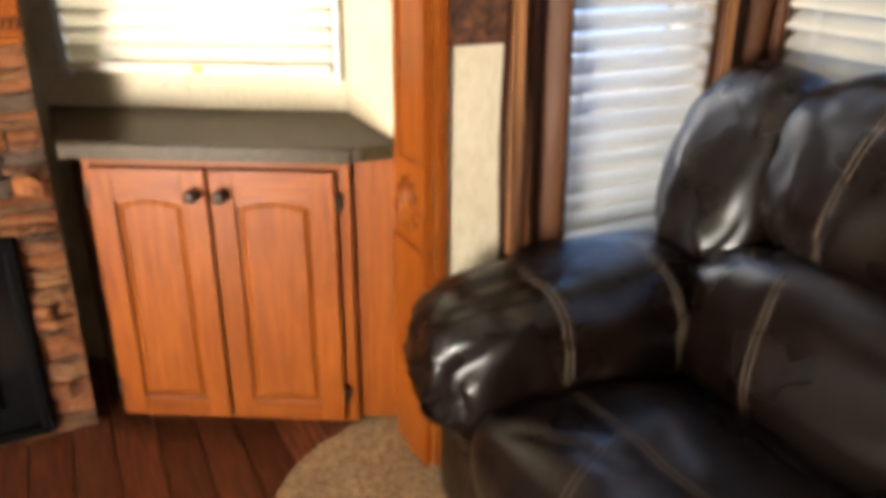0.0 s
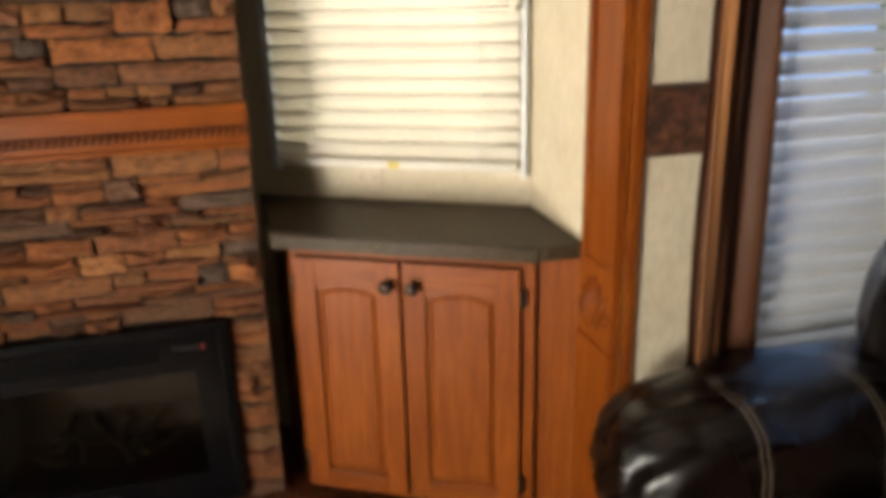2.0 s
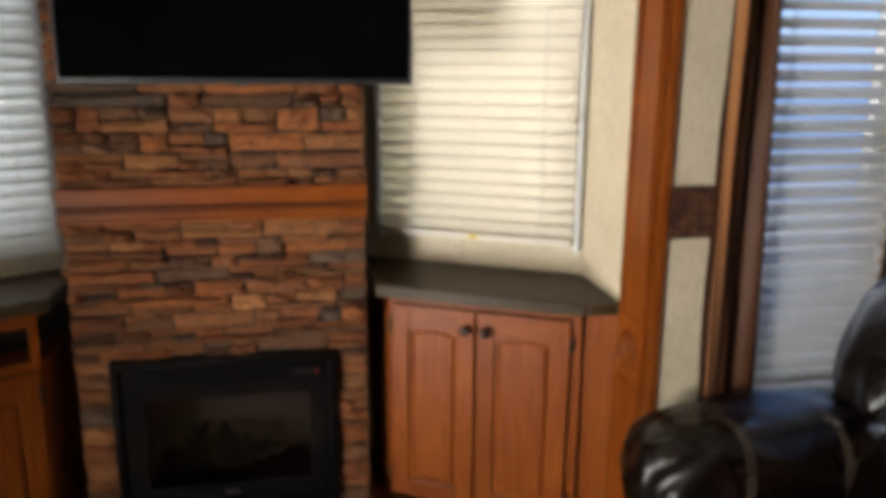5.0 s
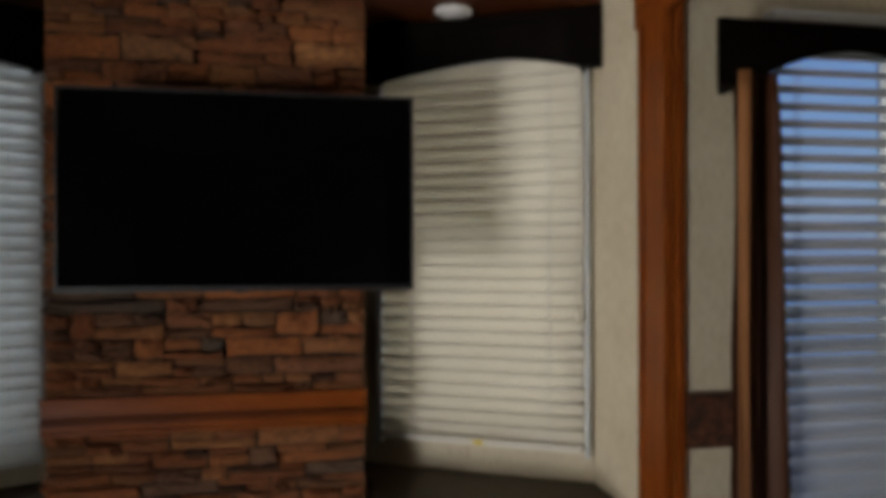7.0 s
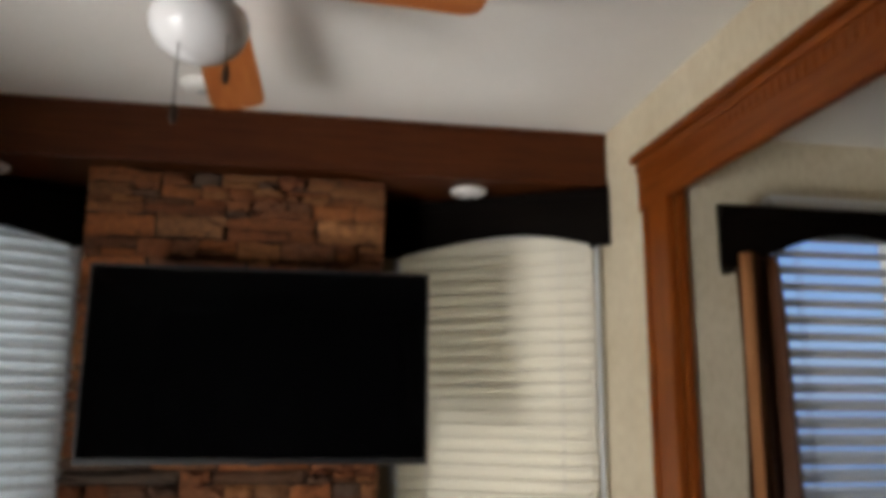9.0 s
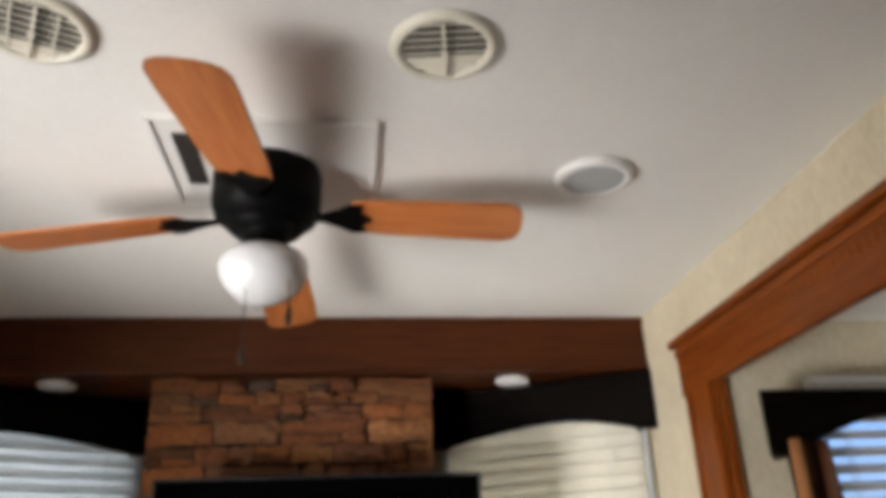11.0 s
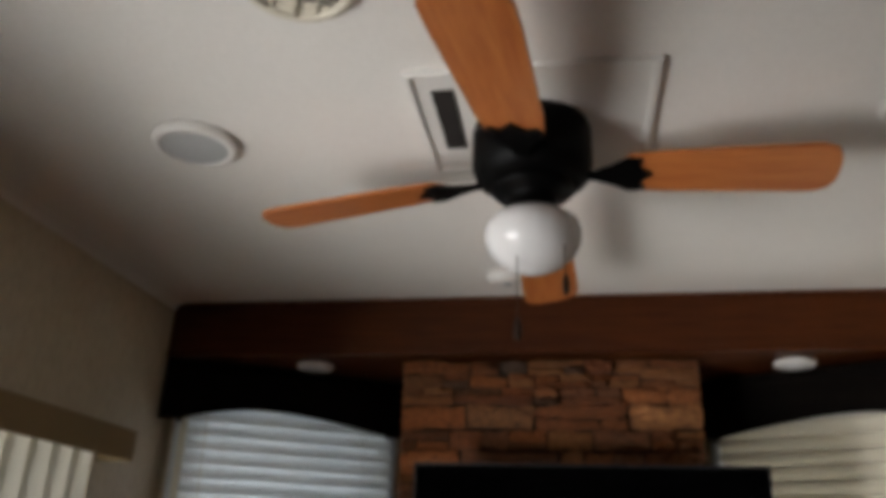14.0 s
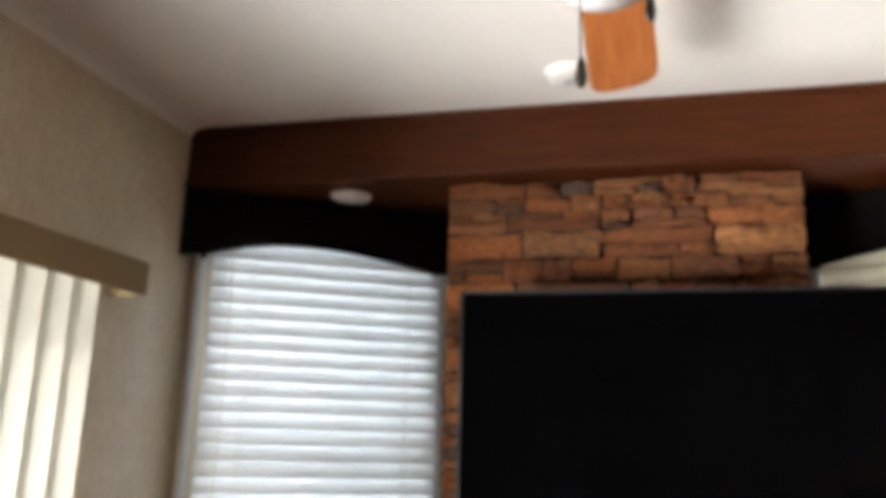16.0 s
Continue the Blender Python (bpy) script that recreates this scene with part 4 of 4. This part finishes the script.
def mirrored(pts, flip):
    return [(CL - x, y) for x, y in pts][::-1] if flip else pts


MXL = pose(2 * CX + 0.012 - 1.048, -0.348, 0, 0, 0, -math.degrees(math.atan2(-0.298, 0.541)))
CT = 0.727                                # top of the counter


def raised_door(x0, x1, z0, z1, y, parent, hinge_right, knob_x, knob_z, arch=True):
    """A frame-and-panel cabinet door with a raised, arched field."""
    d = part("door", box(B(), x0, x1, y - 0.010, y, z0, z1, 0.003), M_CHERRY_Z, parent)
    s = 0.052
    for a, b in ((x0, x0 + s), (x1 - s, x1)):
        part("stile", box(B(), a, b, y - 0.019, y - 0.010, z0, z1, 0.003), M_CHERRY_Z, d)
    bm = box(B(), x0 + s, x1 - s, y - 0.019, y - 0.010, z0, z0 + s, 0.003)
    part("bottom_rail", bm, M_CHERRY_X, d)
    n = 14
    a, b = x0 + s, x1 - s
    out = [(a, z1), (a, z1 - s - 0.022)] + [(a + (b - a) * i / n, z1 - s - 0.022 + 0.013 * math.sin(math.pi * i / n)) for i in range(1, n)] + [(b, z1 - s - 0.022), (b, z1)]
    rot = Matrix(((1, 0, 0, 0), (0, 0, -1, y - 0.010), (0, 1, 0, 0), (0, 0, 0, 1)))
    part("top_rail", slab(B(), out, 0.0, 0.009, rot), M_CHERRY_X, d)
    bm = B()
    def field(inset, depth):
        aa, bb = a + inset, b - inset
        top = z1 - s - 0.022 - inset
        pts = [(aa, z0 + s + inset)] + [(aa + (bb - aa) * i / n, top + 0.013 * math.sin(math.pi * i / n)) for i in range(n + 1)] + [(bb, z0 + s + inset)]
        return [bm.verts.new((px, y - 0.010 - depth, pz)) for px, pz in pts]
    r0, r1, r2 = field(0.002, 0.0005), field(0.008, 0.001), field(0.018, 0.0070)
    for q0, q1 in ((r0, r1), (r1, r2)):
        for i in range(len(q0)):
            j = (i + 1) % len(q0)
            bm.faces.new((q0[i], q0[j], q1[j], q1[i]))
    bm.faces.new(r2)
    part("raised_field", bm, M_CHERRY_Z, d)
    hx = x1 + 0.004 if hinge_right else x0 - 0.004
    for hz in (z0 + 0.07, z1 - 0.07):
        bm = tube(B(), [(hx, y - 0.014, hz - 0.022), (hx, y - 0.014, hz + 0.022)], 0.005, 8)
        box(bm, hx - 0.009, hx + 0.009, y - 0.012, y - 0.008, hz - 0.018, hz + 0.018, 0.001)
        part("hinge", bm, M_BRONZE, d)
    km = Matrix.Translation((knob_x, y - 0.019, knob_z)) @ pose(0, 0, 0, 90)
    part("knob", lathe(B(), [(0.006, 0.0), (0.0055, 0.010), (0.012, 0.014), (0.0155, 0.020), (0.014, 0.026), (0.007, 0.029), (0.0, 0.0295)], 20, km), M_BRONZE, d, "dark bronze round knob", smooth=True)
    return d


def cabinet(m, flip, niche, label):
    c = thing("corner_cabinet", label, "cabinet", m, group="corner cabinets")
    inner = [(0.030, 0.034), (CL - 0.014, 0.034), local(XR - 0.002, -0.352), local(XR - 0.002, -0.045), local(0.53, 0.315)]
    inner = mirrored([(x, y) for x, y in inner], flip)
    z0, z1 = 0.040, CT - 0.036
    back = [(x, max(y, 0.056)) for x, y in inner]
    if niche:
        part("body", slab(B(), back, z0, 0.535), M_CHERRY_Z, c)
        top = [(x, max(y, 0.056)) for x, y in inner]
        part("top_box", slab(B(), top, 0.655, z1), M_CHERRY_Z, c)
        # niche back in near-black: the shade inside is put into its colour
        part("niche_back", slab(B(), [(x, max(y, 0.20)) for x, y in inner], 0.535, 0.655), M_MORTARSHADE, c)
    else:
        part("body", slab(B(), back, z0, z1), M_CHERRY_Z, c)
    part("toe_kick", slab(B(), [(x, max(y, 0.115)) for x, y in inner], 0.0, z0), M_CHERRY_X, c, "dark recessed toe kick")
    fa, fb = (0.030, CL - 0.014) if not flip else (0.014, CL - 0.030)
    for x0, x1, q0, q1 in ((fa, fa + 0.022, z0, z1), (fb - 0.036, fb, z0, z1)) if not flip else ((fa, fa + 0.036, z0, z1), (fb - 0.022, fb, z0, z1)):
        part("face_stile", box(B(), x0, x1, 0.034, 0.0558, q0, q1, 0.002), M_CHERRY_Z, c)
    la, lb = (fa + 0.022, fb - 0.036) if not flip else (fa + 0.036, fb - 0.022)
    rails = [(z0, z0 + 0.03), (z1 - 0.028, z1)]
    if niche:
        rails += [(0.515, 0.545), (0.645, 0.664)]
    for q0, q1 in rails:
        part("face_rail", box(B(), la, lb, 0.036, 0.0558, q0, q1, 0.002), M_CHERRY_X, c)
    mid = (la + lb) / 2 - (0.006 if not flip else -0.006)
    top = z1 - 0.022 if not niche else 0.520
    raised_door(la - 0.006, mid - 0.004, z0 + 0.012, top, 0.033, c, False, mid - 0.030, top - 0.054)
    raised_door(mid + 0.004, lb + 0.006, z0 + 0.012, top, 0.033, c, True, mid + 0.030, top - 0.054)
    return c


def counter(m, flip, label):
    pts = [(0.0, 0.0), (CL - 0.004, 0.0), local(1.062, -0.352), local(XR - 0.001, -0.356), local(XR - 0.001, -0.04), local(0.505, 0.330)]
    pts = mirrored(pts, flip)
    c = thing("countertop", label, "countertop", m, group="corner countertops")
    inset = [(x, max(y, 0.006)) for x, y in pts]
    bm = slab(B(), inset, CT - 0.032, CT)
    bmesh.ops.bevel(bm, geom=bm.edges[:], offset=0.003, segments=2, affect='EDGES')
    part("slab", bm, M_COUNTER, c)
    part("front_edge", box(B(), 0.001, CL - 0.002, -0.001, 0.0075, CT - 0.036, CT - 0.002, 0.003), M_COUNTER, c)
    return c


cabinet(CM, False, False, "cherry wood corner cabinet with two arched raised-panel doors")
cabinet(MXL, True, True, "cherry wood corner cabinet with an open niche over its doors")
counter(CM, False, "dark speckled laminate countertop on the corner cabinet")
counter(MXL, True, "dark speckled laminate countertop beside the fireplace")

ol = thing("power_outlet", "cream double power outlet on the wall", "outlet", RW)
part("cover_plate", box(B(), 0.285, 0.365, -0.006, -0.0005, 0.755, 0.812, 0.002), M_ALMOND, ol)
for u in (0.302, 0.336):
    s = part("socket", box(B(), u, u + 0.014, -0.008, -0.006, 0.770, 0.797, 0.002), M_ALMOND, ol)
    bm = box(B(), u + 0.003, u + 0.005, -0.0085, -0.008, 0.779, 0.788)
    box(bm, u + 0.009, u + 0.011, -0.0085, -0.008, 0.779, 0.788)
    part("slot", bm, M_BLACK, s)

# ---- sofa ----
from mathutils.bvhtree import BVHTree
sofa = thing("sofa", "dark brown leather reclining sofa with padded arms and tan stitching", "sofa", pose(1.45, -1.5, 0))
SO = Matrix.Translation((-1.45, 1.5, 0))


def gathers(gy, gs, strength, count, face=-1):
    """Pinched folds at one end of a stuffed body."""
    def f(p, d):
        k = max(0.0, face * d.x)
        a = math.atan2(d.z, d.y)
        q = p.copy()
        w = strength * k ** 3 * abs(math.sin(a * count / 2)) ** 0.6
        q.x -= face * w
        q.z += 0.004 * noise.noise((p.x * 9, p.y * 9, p.z * 9)) * 2
        q.y += 0.006 * noise.noise((p.x * 7, p.y * 7 + 5, p.z * 7))
        if face * d.x > 0.1:
            q -= d * 0.008 * min(1.0, (face * d.x - 0.1) * 3) * (1 - abs(noise.noise((p.y * 15 + p.z * 6, p.z * 4, p.x * 4)))) ** 7
        g = Vector((q.x - 1.06, (q.y - gy) * gs, q.z - 0.37))
        r = math.sqrt(g.y ** 2 + g.z ** 2 + (0.6 * g.x) ** 2)
        if r < 0.20:
            fall = (1 - r / 0.20) * min(1.0, r / 0.03)
            q -= d * 0.034 * fall * (0.5 + 0.5 * math.sin(math.atan2(g.z, g.y + 0.5 * g.x) * 9)) ** 2
        if d.x < 0 and d.z < 0 and face < 0:
            q.z -= 0.075 * (-d.x) ** 2 * (-d.z)
        return q
    return f


def puff(p, d):
    q = p.copy()
    q += (0.008 * noise.noise((p.x * 8, p.y * 8, p.z * 8)) - 0.006 * (1 - abs(noise.noise((p.x * 8, p.y * 7, p.z * 11 + 3)))) ** 7) * d
    return q


def folds(zc, side):
    """Wrinkles running up from a cushion's lower seam."""
    def f(p, d):
        q = p + (0.007 * noise.noise((p.x * 8, p.y * 8, p.z * 8)) - 0.007 * (1 - abs(noise.noise((p.x * 9, p.y * 11, p.z * 7 + 3)))) ** 6) * d
        if d.x < 0:
            low = min(1.0, max(0.0, (0.35 - d.z) / 1.0)) ** 1.3
            q.x += 0.017 * low * abs(math.sin(p.y * 40 + 0.25 * math.sin(p.z * 30) + 5 * noise.noise((p.y * 6, p.z * 3, 1))))
        return q
    return f


def stitched(bm, parent, casts, off):
    """Double rows of thread laid on a body, found by aiming at it."""
    tree = BVHTree.FromBMesh(bm)
    return [[tree.ray_cast(Vector(o) + Vector(off) * s, Vector(d)) for o, d in casts] for s in (-1, 1)]


def leather(name, bm, stitch_sets=(), label=""):
    lines = []
    for casts, off in stitch_sets:
        for row in stitched(bm, None, casts, off):
            pts = [SO @ (h[0] + h[1] * 0.001) for h in row if h[0] is not None]
            if len(pts) > 2:
                lines.append(pts)
    bmesh.ops.transform(bm, matrix=SO, verts=bm.verts[:])
    o = part(name, bm, M_LEATHER, sofa, label, smooth=True)
    for pts in lines:
        part("stitching", tube(B(), pts, 0.0013, 5), M_STITCH, o, "tan thread", smooth=True)
    return o


def arc(x, yc, zc, a0, a1, n=26, r=0.5):
    out = []
    for i in range(n + 1):
        a = radians(a0 + (a1 - a0) * i / n)
        d = Vector((0, math.cos(a), math.sin(a)))
        out.append((Vector((x, yc, zc)) + d * r, -d))
    return out


def sofa_arm(y, inner):
    bm = box(B(), 1.115, 1.86, y - 0.125, y + 0.120, 0.03, 0.46, 0.035)
    leather("arm_body", bm)
    bm = pillow(B(), (1.40, y, 0.432), (0.392, 0.172, 0.150), 0.74, 0.74, None, 84, 48, gathers(y + 0.10 * inner, -inner, 0.010, 8))
    a0, a1 = (80, 215) if inner < 0 else (100, -35)
    leather("arm_pad", bm, [(arc(1.235, y, 0.452, a0, a1), (0.006, 0, 0)), (arc(1.47, y, 0.452, a0, a1), (0.006, 0, 0))])
    bm = B()
    tube(bm, [(1.108, y - 0.105, 0.06), (1.106, y - 0.108, 0.20), (1.110, y - 0.112, 0.36)], 0.007, 8)
    leather("arm_piping", bm)


sofa_arm(-0.725, -1)
sofa_arm(-2.60, 1)
leather("base", box(B(), 1.16, 1.84, -2.47, -0.86, 0.05, 0.30, 0.02))
for yc in (-1.235, -2.09):
    hy = 0.415
    bm = pillow(B(), (1.24, yc, 0.335), (0.22, hy, 0.100), 0.6, 0.45, None, 64, 30, puff)
    row = [(Vector((1.235, yc - hy * 0.9 + 1.8 * hy * i / 20, 1.0)), Vector((0, 0, -1))) for i in range(21)]
    diag = [(Vector((1.03 + 0.15 * i / 14, yc + 0.10 + 0.08 * i / 14, 1.0)), Vector((0, 0, -1))) for i in range(15)]
    leather("seat_front_pad", bm, [(row, (0.006, 0, 0)), (diag, (0.004, -0.004, 0))])
    bm = pillow(B(), (1.52, yc, 0.330), (0.20, hy, 0.085), 0.55, 0.45, None, 56, 26, puff)
    leather("seat_cushion", bm)
    leather("footrest_panel", box(B(), 1.085, 1.15, yc - hy + 0.01, yc + hy - 0.01, 0.05, 0.29, 0.02))
    tip = Matrix.Translation((1.62, yc, 0.45)) @ pose(0, 0, 0, 0, 24, 0) @ Matrix.Translation((-1.62, -yc, -0.45))
    bm = pillow(B(), (1.640, yc + 0.02, 0.465), (0.185, hy + 0.01, 0.178), 0.72, 0.5, tip, 72, 40, puff)
    sy = yc + 0.225
    lum = [(Vector((1.0, sy - 0.08 * (i / 20), 0.34 + 0.32 * (1 - i / 20))), Vector((1, 0, 0))) for i in range(21)]
    leather("lumbar_cushion", bm, [(lum, (0, 0.006, 0))])
    lean = Matrix.Translation((1.74, yc, 0.60)) @ pose(0, 0, 0, 0, 27, 0) @ Matrix.Translation((-1.74, -yc, -0.60))
    bm = pillow(B(), (1.690, yc + 0.012, 0.735), (0.160, hy - 0.002, 0.190), 0.66, 0.55, lean, 110, 44, folds(0.6, 1))
    up = [(Vector((1.0, sy - 0.01 - 0.04 * (i / 20), 0.60 + 0.33 * i / 20)), Vector((1, 0, 0))) for i in range(21)]
    leather("back_pillow", bm, [(up, (0, 0.006, 0))])
for y, s in ((-0.770, 1), (-2.56, -1)):
    lean = Matrix.Translation((1.74, y, 0.60)) @ pose(0, 0, 0, 0, 27, 0) @ Matrix.Translation((-1.74, -y, -0.60))
    bm = pillow(B(), (1.69, y + 0.012 * s, 0.672), (0.150, 0.145, 0.228), 0.7, 0.6, lean, 80, 40, folds(0.6, 1))
    leather("back_wing", bm)
leather("back_frame", box(B(), 1.74, 1.862, -2.66, -0.64, 0.10, 0.80, 0.04))

# ---- carpet, hearth rug, planks ----
edge = [(XR + 0.022, -0.268), (1.10, -0.276), (1.05, -0.284), (1.0, -0.300), (0.945, -0.330), (0.895, -0.365), (0.852, -0.402), (0.815, -0.445), (0.785, -0.495), (0.757, -0.575), (0.735, -0.69), (0.72, -0.85), (0.72, YB + 0.02)]
pts = edge + [(SLX, YB + 0.02), (SLX, SLY), (XR + 0.022, SLY)]
bm = slab(B(), pts[::-1], -0.010, 0.020)
me = [e for e in bm.edges if all(v.co.z > 0.01 for v in e.verts)]
bmesh.ops.bevel(bm, geom=me, offset=0.008, segments=3, affect='EDGES')
carpet = solid("carpet", bm, M_CARPET, "beige speckled carpet with a rounded edge", "carpet", kind="structure")
bm = slab(B(), [(-0.03 + 0.42 * math.cos(2 * math.pi * i / 48), -0.560 + 0.29 * math.sin(2 * math.pi * i / 48)) for i in range(48)], 0.0, 0.012)
me = [e for e in bm.edges if all(v.co.z > 0.01 for v in e.verts)]
bmesh.ops.bevel(bm, geom=me, offset=0.004, segments=2, affect='EDGES')
solid("hearth_rug", bm, M_CARPET, "small oval beige rug on the planks before the fireplace", "rug")

rng = random.Random(3)
PW = 0.092
plank_meshes = {}
x = XL
while x < 1.16:
    y = 0.40 - rng.uniform(0, 0.5)
    ys = [0.42]
    while y > YB:
        ys.append(y)
        y -= 0.92
    ys.append(YB)
    for a, b in zip(ys, ys[1:]):
        ln = round(a - b, 2)
        if ln < 0.03 or (x > 0.86 and a < -0.75):
            continue
        if ln not in plank_meshes:
            bm = B()
            v = []
            for zz, ins in ((-0.012, 0.0), (-0.003, 0.0006), (0.0, 0.0030)):
                v.append([bm.verts.new((px, py, zz)) for px, py in ((ins, -ln + ins), (PW - ins, -ln + ins), (PW - ins, -ins), (ins, -ins))])
            for q0, q1 in zip(v, v[1:]):
                for i in range(4):
                    bm.faces.new((q0[i], q0[(i + 1) % 4], q1[(i + 1) % 4], q1[i]))
            bm.faces.new(v[-1])
            plank_meshes[ln] = mesh_of("plank", bm, M_PLANK)
        piece("plank", plank_meshes[ln], floor, pose(x, a, 0))
    x += PW

# stones of the chimney breast: courses of uneven ledge stones
rng = random.Random(11)


def stone_mesh(seed):
    """A rough split-faced block, one unit long and high."""
    r = random.Random(seed)
    bm = B()
    nx, nz = 4, 3
    lean_z, lean_x = r.uniform(-0.25, 0.25), r.uniform(-0.25, 0.25)
    front = []
    for j in range(nz + 1):
        row = []
        for i in range(nx + 1):
            inside_x, inside_z = 0 < i < nx, 0 < j < nz
            px = i / nx - 0.5 + (r.uniform(-0.06, 0.06) if inside_x else r.uniform(-0.01, 0.035) * (1 if i == 0 else -1))
            pz = j / nz - 0.5 + (r.uniform(-0.08, 0.08) if inside_z else r.uniform(-0.03, 0.13) * (1 if j == 0 else -1))
            d = r.uniform(0.45, 1.0) + lean_z * pz + lean_x * px
            if not (inside_x and inside_z):
                d *= r.uniform(0.45, 0.85)
            row.append(bm.verts.new((px, -d, pz)))
        front.append(row)
    back = [[bm.verts.new((i / nx - 0.5, 0.9, j / nz - 0.5)) for i in range(nx + 1)] for j in range(nz + 1)]
    for j in range(nz):
        for i in range(nx):
            bm.faces.new((front[j][i], front[j][i + 1], front[j + 1][i + 1], front[j + 1][i]))
    for i in range(nx):
        bm.faces.new((front[0][i + 1], front[0][i], back[0][i], back[0][i + 1]))
        bm.faces.new((front[nz][i], front[nz][i + 1], back[nz][i + 1], back[nz][i]))
    for j in range(nz):
        bm.faces.new((front[j][0], front[j + 1][0], back[j + 1][0], back[j][0]))
        bm.faces.new((front[j + 1][nx], front[j][nx], back[j][nx], back[j + 1][nx]))
    return mesh_of("stone", bm, M_STONE)


shapes = [stone_mesh(k) for k in range(26)]


def lay(x0, x1, z0, z1):
    if x1 - x0 < 0.012 or z1 - z0 < 0.008:
        return
    d = rng.uniform(0.010, 0.058)
    o = piece("stone", rng.choice(shapes), breast, Matrix.Translation(((x0 + x1) / 2, 0.012, (z0 + z1) / 2)) @ pose(0, 0, 0, 0, rng.uniform(-1.6, 1.6), 0)
              @ Matrix.Diagonal((x1 - x0 - 0.003, d, z1 - z0 - 0.0025, 1)))
    return o


def courses(x0, x1, z0, z1):
    z = z0
    while z < z1 - 0.012:
        h = min(rng.choice((0.036, 0.046, 0.056, 0.070, 0.050)), z1 - z)
        if z1 - (z + h) < 0.02:
            h = z1 - z
        xx = x0
        while xx < x1 - 0.01:
            w = min(rng.choice((0.07, 0.11, 0.15, 0.20, 0.26)) * rng.uniform(0.85, 1.2), x1 - xx)
            if x1 - (xx + w) < 0.035:
                w = x1 - xx
            pick = rng.random()
            if pick < 0.40 or w < 0.05:
                lay(xx, xx + w, z, z + h)
            elif pick < 0.80:
                c = h * rng.uniform(0.35, 0.65)
                lay(xx, xx + w, z, z + c)
                s = w * rng.uniform(0.35, 0.65)
                if w > 0.12:
                    lay(xx, xx + s, z + c, z + h)
                    lay(xx + s, xx + w, z + c, z + h)
                else:
                    lay(xx, xx + w, z + c, z + h)
            else:
                c = h * rng.uniform(0.4, 0.6)
                s = w * rng.uniform(0.3, 0.7)
                lay(xx, xx + s, z, z + c)
                lay(xx + s, xx + w, z, z + c)
                lay(xx, xx + w, z + c, z + h)
            xx += w
        z += h


courses(STL, FX0 - 0.002, 0.0, FZ1 + 0.002)
courses(FX1 + 0.002, STR, 0.0, FZ1 + 0.002)
courses(FX0 - 0.002, FX1 + 0.002, 0.0, FZ0 - 0.002)
courses(STL, STR, FZ1 + 0.002, 0.926)
courses(STL, STR, 1.022, SOZ + 0.003)
